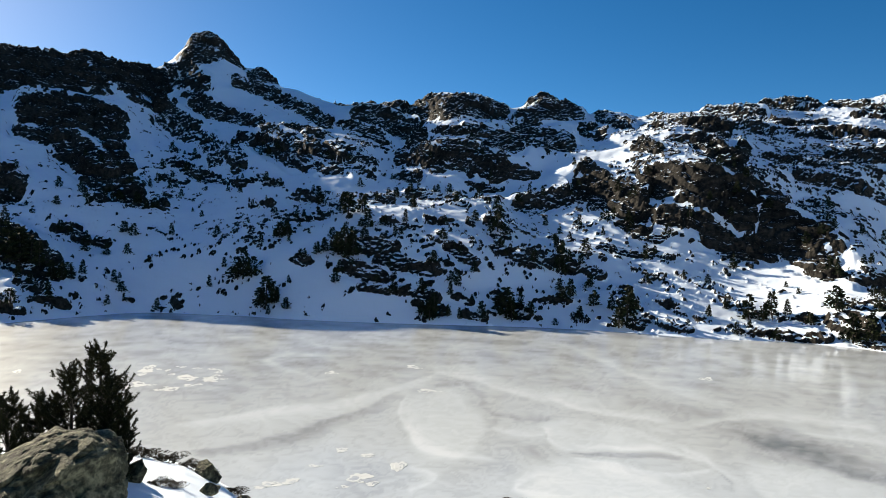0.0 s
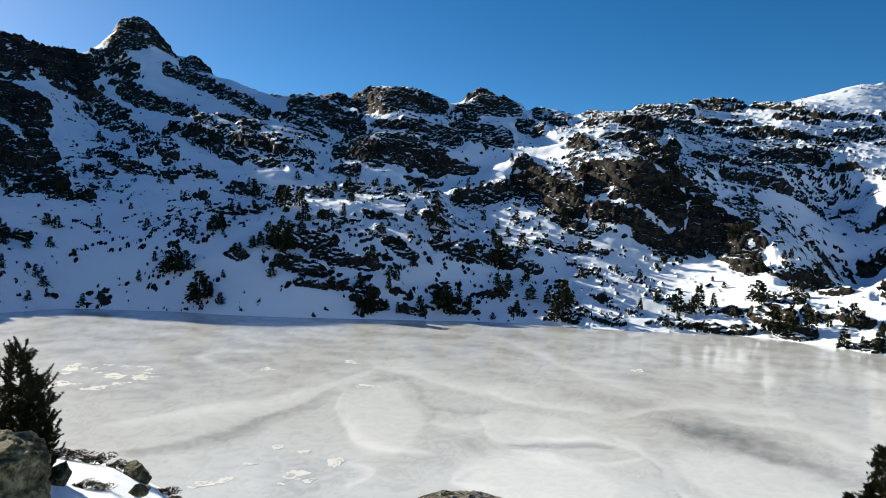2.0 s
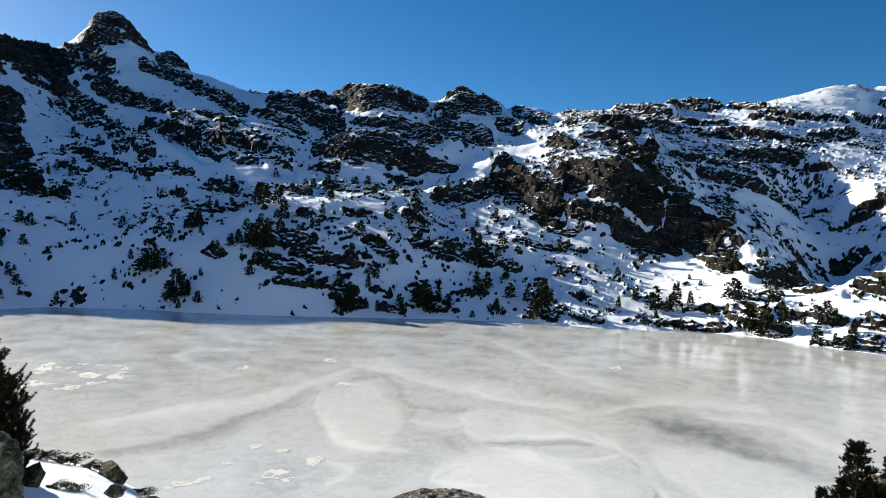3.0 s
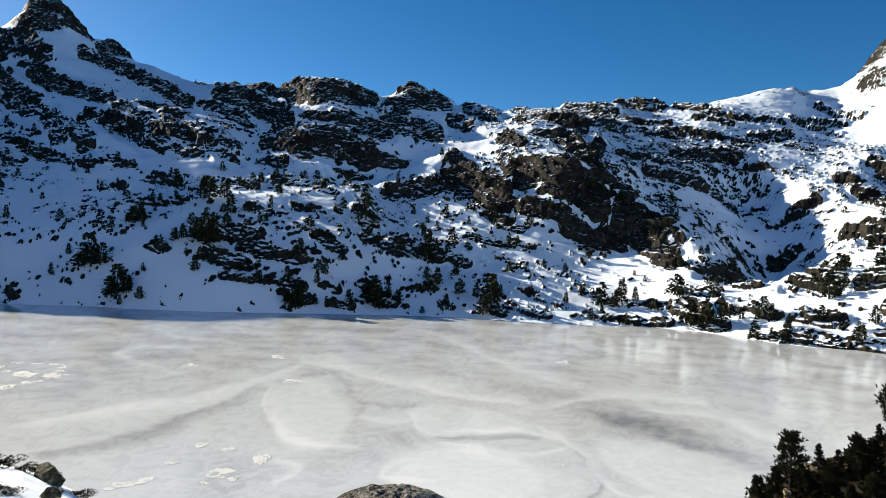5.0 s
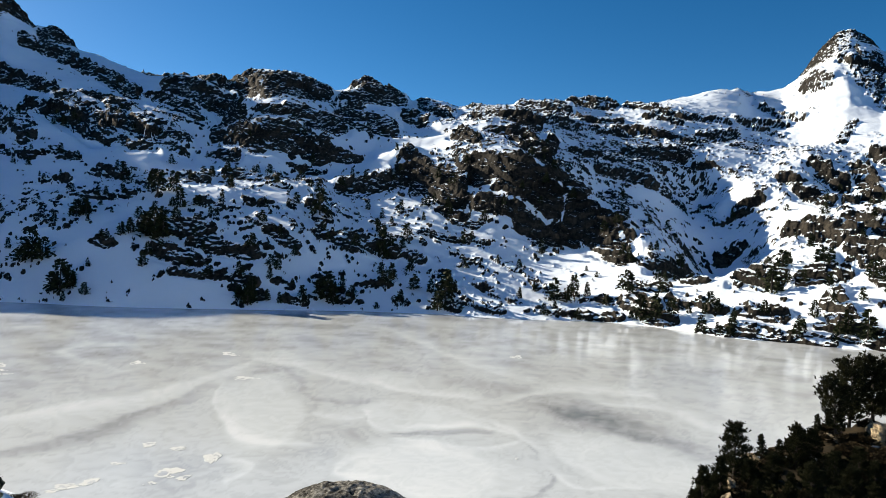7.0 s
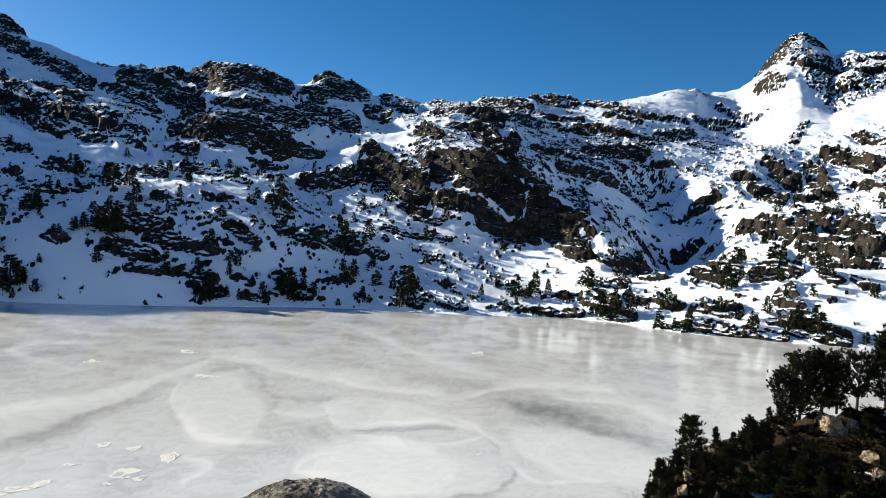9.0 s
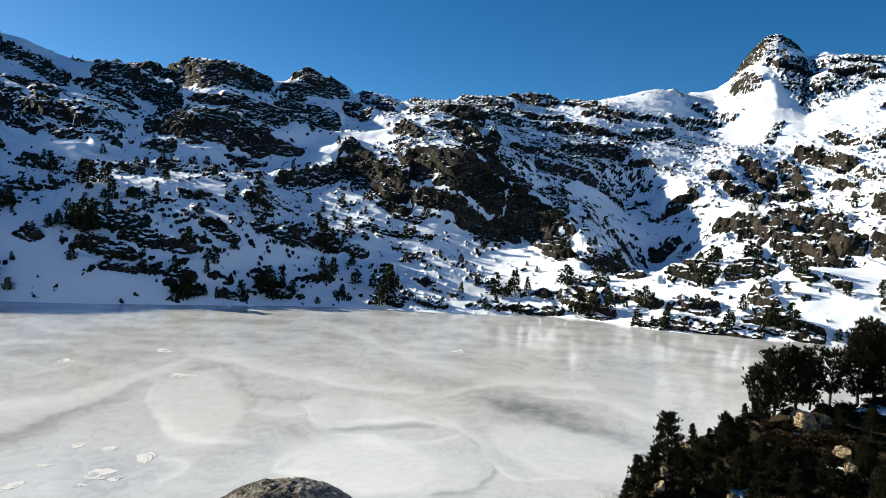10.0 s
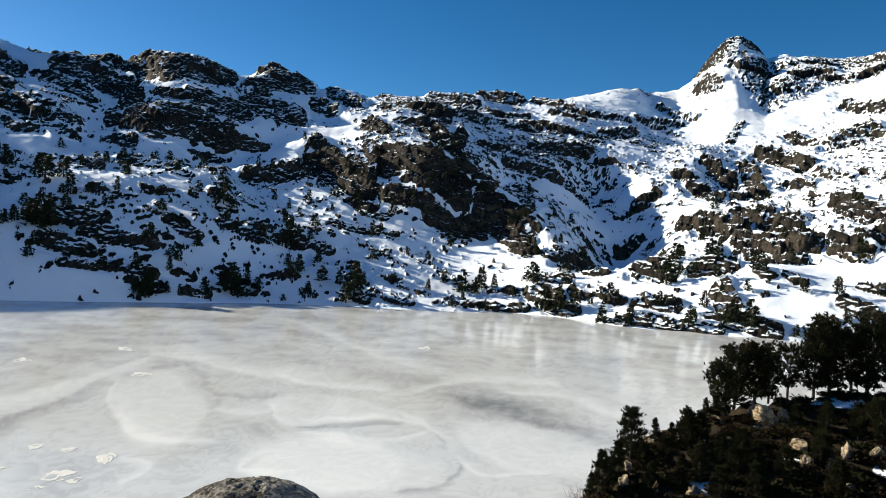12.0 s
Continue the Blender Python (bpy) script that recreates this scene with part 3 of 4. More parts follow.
def ground_at(x, y):
    """Height of the far slope at single places."""
    x, y = np.atleast_1d(np.asarray(x, float)), np.atleast_1d(np.asarray(y, float))
    az, r = np.degrees(np.arctan2(x, y)), np.hypot(x, y)
    v = np.linspace(0, 4.5, 240)
    out, ups = np.zeros_like(r), np.zeros_like(r)
    for k in range(len(r)):
        rr, zz = slope_rz(np.full_like(v, az[k]), v)
        out[k], ups[k] = np.interp(r[k], rr, zz), np.interp(r[k], rr, v)
    return surface(x, y, out, ups)[0], ups


def hill_at(x, y):
    az, r = np.degrees(np.arctan2(x, y)), np.hypot(x, y)
    return hill(az, r) + np.clip(r / 12, 0, 1) * np.where(r < 26, 0.4, 1.0) * (0.55 * fbm(x, y, 9, 3, 51) + 0.16 * fbm(x, y, 1.8, 3, 55))


def build_ground():
    az = np.concatenate([np.arange(-180, -36, 3.0), np.arange(-36, 57.8, 0.078), np.arange(59, 180, 3.0)])
    nc = len(az)
    rn = np.concatenate([[0.0], 0.2 * (100 / 0.2) ** (np.linspace(0, 1, 129) ** 0.8)])
    limit = np.minimum(1.0, 0.9 * along(SHORE, az) / 100)
    R = rn[:, None] * limit[None, :]
    A = np.broadcast_to(az, R.shape)
    x, y = R * np.sin(np.radians(A)), R * np.cos(np.radians(A))
    zn = np.maximum(hill_at(x, y), -3.0)
    heath = step(0.2, 0.32, 0.55 + 0.9 * fbm(x, y, 5, 3, 61)) * step(24, 32, R)
    parts = [(x, y, zn, np.zeros_like(x), np.zeros_like(x), heath)]
    v = np.concatenate([np.linspace(-0.02, 0.0, 2), np.linspace(0, 1, 128)[1:], np.linspace(1, 2, 108)[1:], np.linspace(2, 3, 108)[1:], np.linspace(3, 4, 215)[1:], np.linspace(4, 6, 14)[1:]])
    V, A = np.meshgrid(v, az, indexing="ij")
    R, z = slope_rz(A, np.maximum(V, 0))
    R = np.where(V < 0, R - 4, R)
    z = np.where(V < 0, -3, z)
    x, y = R * np.sin(np.radians(A)), R * np.cos(np.radians(A))
    z, blocks, scatter = surface(x, y, z, np.clip(V, 0, 4))
    parts.append((x, y, z, blocks, scatter, np.zeros_like(x)))
    x, y, z, blocks, scatter, heath = (np.concatenate([p[k] for p in parts]) for k in range(6))
    me = mesh_of("ground", np.stack([x, y, z], -1).reshape(-1, 3), grid_faces(len(x), nc, True), MOUNTAIN)
    # steep ground sheds its snow
    R = np.hypot(x, y)
    u, w = (np.stack([np.gradient(c, axis=k) for c in (x, y, z)], -1) for k in (0, 1))
    cross = np.cross(u, w)
    flat = np.abs(cross[..., 2]) / (np.linalg.norm(cross, axis=-1) + 1e-9)
    bare = np.minimum(blocks, 1) * (0.16 + 0.72 * step(0.89, 0.70, flat)) + 0.22 * np.clip(blocks - 1, 0, 1) + (1 - np.minimum(blocks, 1)) * 0.75 * step(0.70, 0.54, flat) * (R > 110)
    bare = np.maximum(bare, scatter * (0.34 + 0.4 * step(0.97, 0.8, flat)))
    put_float(me, "rock", bare)
    put_float(me, "heath", heath)
    return tagged(new("ground", me), "snow-covered rocky mountain slopes with bare dark crags", "mountainside", kind="structure")


def build_ice():
    az = np.arange(-62, 75, 0.17)
    r = 1 / np.linspace(1 / 24.0, 1 / 232.0, 330)
    R, A = np.meshgrid(r, az, indexing="ij")
    x, y = R * np.sin(np.radians(A)), R * np.cos(np.radians(A))
    D = np.degrees(np.arctan(EYE / R))
    far = 1 - step(7.0, 13.0, D)
    a = A + 1.2 * fbm(A, D * 2.5, 6, 3, 81)
    d = D + (0.5 - 0.38 * far) * fbm(A, D * 2.5, 6, 3, 82)
    frost = np.full_like(x, 0.5)
    for ca, cd, hw, hd, turn, amount in POOLS:
        c, s = math.cos(radians(turn)), math.sin(radians(turn))
        q = np.hypot(((a - ca) * c + (d - cd) * s) / hw, (-(a - ca) * s + (d - cd) * c) / hd)
        if amount > 0:      # pale frost with a sharp edge
            frost = frost + 1.7 * amount * (1 - step(0.80, 1.04, q)) * (0.75 + 0.25 * q * q)
        else:               # clear dark ice that trails off in streaks
            comb = fbm(a * 0.35, d - 0.12 * a, 0.55, 3, 87) + 0.5 * fbm(a, d * 3, 3, 2, 89)
            frost = frost + amount * np.exp(-1.1 * q ** 2.2) * np.clip(0.9 + 0.55 * comb, 0.1, 1.3)
    for width, amount, way in STREAMS + EDDIES:
        knots = [np.array([p[k] for p in way]) for k in (0, 1)]
        u = np.linspace(0, len(way) - 1, 36)
        pa, pd = (spline(u, list(k)) for k in knots)
        best, side, share = np.full_like(x, 1e9), np.zeros_like(x), np.zeros_like(x)
        box = (a > pa.min() - 3 * width) & (a < pa.max() + 3 * width) & (d > pd.min() - 3 * width) & (d < pd.max() + 3 * width)
        qa, qd = a[box], d[box]
        b, sd, sh = np.full_like(qa, 1e9), np.zeros_like(qa), np.zeros_like(qa)
        for k in range(35):
            ea, ed = pa[k + 1] - pa[k], pd[k + 1] - pd[k]
            t = np.clip(((qa - pa[k]) * ea + (qd - pd[k]) * ed) / (ea * ea + ed * ed + 1e-9), 0, 1)
            da, dd = qa - pa[k] - t * ea, qd - pd[k] - t * ed
            dist = np.hypot(da, dd)
            near = dist < b
            b, sd, sh = np.where(near, dist, b), np.where(near, ea * dd - ed * da, sd), np.where(near, (k + t) / 35, sh)
        wide = width * (0.5 + 0.7 * np.sin(np.pi * np.clip(sh, 0.08, 0.92)))
        w = np.where(sd > 0, wide * 0.35, wide * 1.25)      # sharp along one side, soft along the other
        frost[box] += 1.75 * amount * np.exp(-(b / w) ** 2) * step(0, 0.12, sh) * (1 - step(0.88, 1, sh))
    lanes = np.tanh(2.4 * fbm(a * 0.13, d - 0.03 * a + 0.25 * fbm(a, d * 2, 7, 2, 84), 0.42, 3, 85, 0.6)) * 0.55
    broad = fbm(a * 0.5, d * 1.2, 2.6, 3, 86)
    folds = fbm(a * 0.35 + 1.5 * broad, d + 0.35 * broad, 1.25, 3, 88)
    thin = np.clip(1 - np.abs(folds) * 9, 0, 1) * step(-0.1, 0.5, broad)
    wave = (2.6 * folds + 1.2 * broad) % 1.0
    rim = step(0.0, 0.75, wave) * (1 - step(0.86, 1.0, wave))      # light builds up slowly to an edge, then breaks off
    frost = frost + (0.07 + 0.34 * far) * lanes + 0.07 * broad + 0.07 * thin + 0.10 * (rim - 0.4)
    me = mesh_of("lake_ice", np.stack([x, y, np.zeros_like(x)], -1).reshape(-1, 3), grid_faces(len(r), len(az)), ICE)
    put_float(me, "frost", np.clip(frost, 0.02, 0.95))
    return tagged(new("lake_ice", me), "pale grey frozen lake with swirling frost streaks", "frozen lake", kind="structure")


ground = build_ground()
ice = build_ice()
# single pines that stand out: place and height
PINES = [(-60.5, 211.6, 9.2), (-57.8, 211.2, 6.3), (-62.8, 212.6, 6.7), (-49.9, 197.9, 8.5), (-47.6, 198, 6.5), (-51.4, 198.2, 5.6), (-43.4, 194.3, 3.5), (-94.6, 205.8, 3.3), (-94.8, 197.3, 3), (-114.8, 205, 5.3), (-110.6, 202.6, 4.7), (-112.9, 204.1, 3.8), (-70.3, 210.3, 3.5), (-54.5, 231.6, 5.3), (-51.9, 231.9, 5.3), (-39.1, 215.9, 4.2), (-36.6, 216.6, 4.6), (-29.8, 213.3, 8.6), (-32.2, 214.2, 6.9), (-27.3, 212.2, 6.8), (-5.4, 187.6, 4.2), (-3.1, 186.7, 5.7), (-1.9, 186.6, 4.5), (-127.3, 209.6, 10), (-131.6, 211.2, 9.1), (-123.3, 208.9, 8.3)]
PINES += [(-119.6, 206.8, 7.4), (36.8, 226.2, 4.6), (-35.7, 224.3, 3.6), (-3.2, 185.9, 6.1), (9.2, 206, 3.5), (17.3, 188.4, 8.1), (18.7, 186.9, 5.8), (27.9, 212.6, 4.3), (33.6, 200, 3.5), (36.2, 196, 4.6), (48.5, 182.3, 8.8), (45.1, 177.5, 5.7), (41.2, 189.6, 4.5), (78.5, 178.4, 6.8), (84.4, 178.6, 6.1), (18.1, 233.1, 9.1), (35.4, 211.2, 7.5), (-28.6, 244.6, 6.8), (-33.4, 243.7, 7.7), (-18.9, 274.8, 4.3), (-11.1, 251.6, 4.9), (-50.4, 227.7, 2.2), (-44.9, 232.8, 1.8), (-140.3, 252.7, 3.5), (-136.1, 264.6, 4.3), (-115.3, 293.1, 3.8)]
PINES += [(-123.1, 291.8, 3.8), (-131.8, 258.3, 4.6), (-134.3, 276, 3.7), (-25.3, 233.6, 6.4), (-89.7, 339.1, 4), (-82.7, 344.5, 4.6), (-86, 340.8, 4.3), (-117.9, 319.2, 5.5), (96.8, 171.1, 6.1), (92.4, 156.4, 7), (94.5, 152.9, 6.3), (121.8, 145.6, 6.6), (128.6, 150.5, 4.6), (105.7, 147.2, 3.5), (104, 147, 3.1), (128.6, 142.9, 3), (122.4, 117.6, 6.6), (121.5, 121.8, 5.3), (138.5, 106.9, 2.7), (135.7, 125.9, 2.2), (129.2, 135.5, 3.6), (81.7, 177.3, 4.5), (133.2, 153.6, 3.5)]


# ---- things ----
def part(name, me, parent, label=""):
    ob = new(name, me)
    ob.parent = parent
    return tagged(ob, label) if label else ob


def needles(rng, base, out, length, width, count):
    """A brush of single needles round a point: vertices and triangles."""
    d = out + rng.normal(0, 0.55, (count, 3))
    d /= np.linalg.norm(d, axis=1, keepdims=True) + 1e-6
    side = np.cross(d, rng.normal(0, 1, (count, 3)))
    side *= width / (np.linalg.norm(side, axis=1, keepdims=True) + 1e-6)
    root = base + d * length * rng.uniform(-0.5, 0.3, (count, 1))
    tip = root + d * length * rng.uniform(0.6, 1.1, (count, 1))
    return np.stack([root - side, root + side, tip], 1).reshape(-1, 3)


def blades(rng, base, out, length, width, droop, count):
    """Flat tapering sprays of needles round a point: vertices and triangles."""
    vs, fs = [], []
    for _ in range(count):
        d = out + rng.normal(0, 0.45, 3)
        d[2] -= droop
        d /= np.linalg.norm(d) + 1e-6
        side = np.cross(d, rng.normal(0, 1, 3))
        side /= np.linalg.norm(side) + 1e-6
        ln = length * rng.uniform(0.6, 1.2)
        k = len(vs)
        vs += [base - side * width, base + side * width, base + d * ln * 0.6 + side * width * 0.8, base + d * ln]
        fs += [(k, k + 1, k + 2), (k, k + 2, k + 3)]
    return vs, fs


def tube(points, radii, sides=6):
    """A tapering limb through points."""
    vs, fs = [], []
    points = [np.asarray(p, float) for p in points]
    for k, (p, r) in enumerate(zip(points, radii)):
        d = points[min(k + 1, len(points) - 1)] - points[max(k - 1, 0)]
        d /= np.linalg.norm(d) + 1e-9
        a = np.cross(d, (0.31, 0.95, 0.05))
        a /= np.linalg.norm(a)
        b = np.cross(d, a)
        for j in range(sides):
            t = 6.28318 * j / sides
            vs.append(p + r * (math.cos(t) * a + math.sin(t) * b))
    for k in range(len(points) - 1):
        for j in range(sides):
            q, w = k * sides + j, k * sides + (j + 1) % sides
            fs += [(q, w, w + sides), (q, w + sides, q + sides)]
    return vs, fs


def far_conifer_meshes(seed, slim):
    """Trunk and crown of a mountain pine one metre high, seen from far off."""
    rng = np.random.default_rng(seed)
    tv, tf = tube([(0, 0, -0.1), (0.01, 0, 0.4), (0, 0.01, 0.85)], [0.035, 0.025, 0.006], 5)
    cv, cf = [], []
    z = 0.08
    while z < 0.97:
        reach = slim * (1 - z) ** 0.75 * rng.uniform(0.75, 1.15) + 0.03
        n = int(5 + 7 * (1 - z))
        for k in range(n):
            a = rng.uniform(0, 6.283)
            ln = reach * rng.uniform(0.55, 1.15)
            d = np.array([math.cos(a), math.sin(a), rng.uniform(-0.1, 0.35)])
            for s in (0.4, 0.85):
                v, f = blades(rng, d * ln * s + (0, 0, z + rng.uniform(-0.03, 0.03)), d, 0.13, 0.05, 0.1, 1)
                cf += [tuple(i + len(cv) for i in t) for t in f]
                cv += v
        z += rng.uniform(0.055, 0.085)
    v, f = blades(rng, np.array([0, 0, 0.9]), np.array([0, 0, 1.0]), 0.12, 0.02, 0, 4)
    cf += [tuple(i + len(cv) for i in t) for t in f]
    cv += v
    return mesh_of("trunk", tv, tf, BARK), mesh_of("crown", cv, cf, FAR_NEEDLES, False)


CONIFERS = [far_conifer_meshes(s, w) for s, w in ((1, 0.27), (2, 0.33), (3, 0.38), (4, 0.46), (5, 0.30))]


def far_tree(k, x, y, z, h, wide, turn):
    root = new("mountain_pine")
    tagged(root, "dark green mountain pine growing among snow and rock", "pine tree", "pines on the far slope")
    part("trunk", CONIFERS[k][0], root)
    part("crown", CONIFERS[k][1], root)
    root.matrix_world = Matrix.LocRotScale((x, y, z), Euler((0, 0, turn)), (h * wide, h * wide, h))
    return root


def scatter_trees():
    rng = np.random.default_rng(7)
    spots = []
    for name, rows in OUTCROPS.items():
        few = 0.35 if name in ("right wall", "high right", "right peak", "peak", "buttress", "skyline rocks", "lower front", "right bank", "above the buttress") else 0.8
        for x1, y1, x2, y2, hd in rows:
            for _ in range(int(few * (2 + math.hypot(x2 - x1, y2 - y1) / 8 + hd / 6))):
                t, u = rng.uniform(-0.15, 1.15), rng.uniform(-0.8, 0.9)
                x, y = x1 + t * (x2 - x1) + rng.normal(0, 1.5), y1 + t * (y2 - y1)
                s = 1 + u * hd / math.hypot(x, y)
                if math.hypot(x, y) < 300 or (math.hypot(x, y) < 430 and rng.uniform(0, 1) < 0.55):
                    spots.append((x * s, y * s))
    for _ in range(170):
        a, v = radians(rng.uniform(-33, 55)), rng.uniform(0.05, 2.2)
        r, _z = slope_rz(np.array([math.degrees(a)]), np.array([v]))
        spots.append((float(r[0]) * math.sin(a), float(r[0]) * math.cos(a)))
    spots = [(p[0], p[1]) for p in PINES] + spots
    xs, ys = np.array(spots).T
    zs, ups = ground_at(xs, ys)
    order = np.argsort(np.where(np.arange(len(xs)) < len(PINES), 0, np.hypot(xs, ys)))
    shown = 0
    cv, cf, n = [], [], 0
    for i in order:
        h = float(rng.uniform(1.6, 4.6)) * (1.0 if ups[i] < 2.5 else 0.75 if ups[i] < 3.5 else 0.5)
        if i < len(PINES):
            h = PINES[i][2]
        k, wide, turn = int(rng.integers(0, 5)), float(rng.uniform(0.85, 1.35)), float(rng.uniform(0, 6.28))
        if shown < 290:
            far_tree(k, float(xs[i]), float(ys[i]), float(zs[i]) - 0.1, h, wide, turn)
            shown += 1
            continue
        me = CONIFERS[k][1]
        co = np.zeros(len(me.vertices) * 3, np.float32)
        me.vertices.foreach_get("co", co)
        co = co.reshape(-1, 3)
        c, s = math.cos(turn), math.sin(turn)
        cv.append(np.stack([(co[:, 0] * c - co[:, 1] * s) * h * wide + xs[i], (co[:, 0] * s + co[:, 1] * c) * h * wide + ys[i], co[:, 2] * h + zs[i] - 0.1], -1))
        fi = np.zeros(len(me.polygons) * 3, np.int32)
        me.polygons.foreach_get("vertices", fi)
        cf.append(fi.reshape(-1, 3) + n)
        n += len(co)
    wood = new("far_pine_wood", mesh_of("far_pine_wood", np.concatenate(cv), np.concatenate(cf), FAR_NEEDLES, False))
    tagged(wood, "scattered dark mountain pines high on snowy crags", "pine wood", kind="stuff")


scatter_trees()


def boulder_mesh(name, seed, size, material, detail=4, flats=9, rough=0.10):
    """A block of stone with broken flat faces, cracks and worn edges, resting on z = 0 with its middle at the origin."""
    rng = np.random.default_rng(seed)
    bm = bmesh.new()
    bmesh.ops.create_icosphere(bm, subdivisions=detail, radius=1.0)
    planes = []
    for _ in range(flats):
        n = Vector(rng.normal(0, 1, 3)).normalized()
        planes.append((n, rng.uniform(0.42, 0.74)))
    off = Vector(rng.uniform(-50, 50, 3))
    sx, sy, sz = size
    for v in bm.verts:
        p = v.co.copy()
        for n, d in planes:
            k = p.dot(n)
            if k > d:
                p -= n * (k - d) * 0.93
        q = p + off
        lump = noise.fractal(q * 1.3, 1.0, 2.1, 4)
        crack = 1 - min(1.0, abs(noise.noise(q * 2.1 + Vector((3, 7, 1)))) * 6)
        saw = (p.dot(Vector((-0.57, 0.02, 0.82))) * 2.3 + 0.6 * noise.noise(q * 0.9)) % 1.0      # ledges
        p *= 1 + rough * lump - 0.08 * crack + rough * 1.5 * (saw - 0.5) * min(1.0, (1 - saw) * 8) + 0.05 * noise.noise(q * 5) + 0.03 * noise.noise(q * 11) + 0.02 * noise.noise(q * 23)
        v.co = Vector((p.x * sx, p.y * sy, (p.z + 0.55) * sz))
    me = bpy.data.meshes.new(name)
    bm.to_mesh(me)
    bm.free()
    me.materials.append(material)
    return me


def worn_mesh(name, seed, size, material, detail=6):
    """A rounded boulder, weathered to a coarse grain."""
    rng = np.random.default_rng(seed)
    bm = bmesh.new()
    bmesh.ops.create_icosphere(bm, subdivisions=detail, radius=1.0)
    off = Vector(rng.uniform(-50, 50, 3))
    sx, sy, sz = size
    for v in bm.verts:
        p = v.co.copy()
        q = p + off
        pit = max(0.0, noise.noise(q * 9) - 0.1)
        p *= 1 + 0.06 * noise.fractal(q * 1.1, 1.0, 2.1, 3) + 0.018 * noise.noise(q * 6) + 0.013 * noise.noise(q * 14) + 0.011 * noise.noise(q * 30) - 0.05 * pit
        v.co = Vector((p.x * sx, p.y * sy, (p.z + 0.55) * sz))
    me = bpy.data.meshes.new(name)
    bm.to_mesh(me)
    bm.free()
    me.materials.append(material)
    return me


def ledged_boulder(blocks, material):
    """One boulder of tilted slabs grown together. blocks: place, half sizes, roll in degrees, seed; u right, w away, h up."""
    vs, fs, n = [], [], 0
    for u, w, h, su, sw, sh, roll, seed in blocks:
        rng = np.random.default_rng(seed)
        bm = bmesh.new()
        bmesh.ops.create_cube(bm, size=2.0)
        bmesh.ops.bevel(bm, geom=bm.edges[:], offset=0.45, segments=2, profile=0.5, affect="EDGES")
        bmesh.ops.triangulate(bm, faces=bm.faces[:])
        for _ in range(4):
            bmesh.ops.subdivide_edges(bm, edges=bm.edges[:], cuts=1, use_grid_fill=True)
        off = Vector(rng.uniform(-50, 50, 3))
        planes = [(Vector(rng.normal(0, 1, 3)).normalized(), rng.uniform(0.85, 1.1)) for _ in range(6)]
        turn = Matrix.Rotation(radians(-roll), 3, "Y")
        size = Vector((su, sw, sh))
        for v in bm.verts:
            p = v.co.copy()
            for nrm, far in planes:
                k = p.dot(nrm)
                if k > far:
                    p -= nrm * (k - far) * 0.9
            p = Vector((p.x * su, p.y * sw, p.z * sh))
            q = p + off
            crack = 1 - min(1.0, abs(noise.noise(q * 1.7)) * 9)
            bed = (p.z * 4.2 + 0.9 * noise.noise(q * 0.8)) % 1.0
            p += p.normalized() * (0.09 * noise.fractal(q * 1.6, 1.0, 2.1, 4) - 0.06 * crack + 0.05 * (bed - 0.5) * min(1.0, (1 - bed) * 6) + 0.018 * noise.noise(q * 9) + 0.010 * noise.noise(q * 21))
            v.co = turn @ p + Vector((u, w, h))
        bm.verts.index_update()
        vs += [tuple(v.co) for v in bm.verts]
        fs += [tuple(v.index + n for v in f.verts) for f in bm.faces]
        n = len(vs)
        bm.free()
    raw = bpy.data.meshes.new("boulder")
    raw.from_pydata(vs, [], fs)
    ob = new("boulder", raw)
    skin = ob.modifiers.new("skin", "REMESH")      # the slabs grow together into one stone
    skin.mode, skin.voxel_size = "VOXEL", 0.024
    me = bpy.data.meshes.new_from_object(ob.evaluated_get(bpy.context.evaluated_depsgraph_get()))
    bpy.data.objects.remove(ob)
    outward = [v.normal.copy() for v in me.vertices]
    for v, normal in zip(me.vertices, outward):
        q = v.co.copy()
        s = (q.dot(Vector((-0.62, 0.15, 0.78))) * 2.1 + 0.3 * noise.noise(q * 1.3) + 0.2) % 1.0      # ledges, each overhanging the one below
        v.co.y -= 0.42 * min(s, (1 - s) * 6) * max(0.0, min(1.0, 0.75 - 1.3 * q.x)) * max(0.0, -normal.y + 0.3)
        v.co += normal * (0.022 * noise.noise(q * 7) + 0.013 * noise.noise(q * 17) + 0.008 * noise.noise(q * 34))
    me.polygons.foreach_set("use_smooth", np.zeros(len(me.polygons), bool))
    me.materials.clear()
    me.materials.append(material)
    return me


def stone(name, seed, x, y, z, size, turn, material, label, group="", detail=4, rough=0.10, flats=9):
    ob = new(name, boulder_mesh(name, seed, size, material, detail, flats, rough))
    ob.matrix_world = pose(x, y, z, 0, 0, turn)
    return tagged(ob, label, "boulder", group)


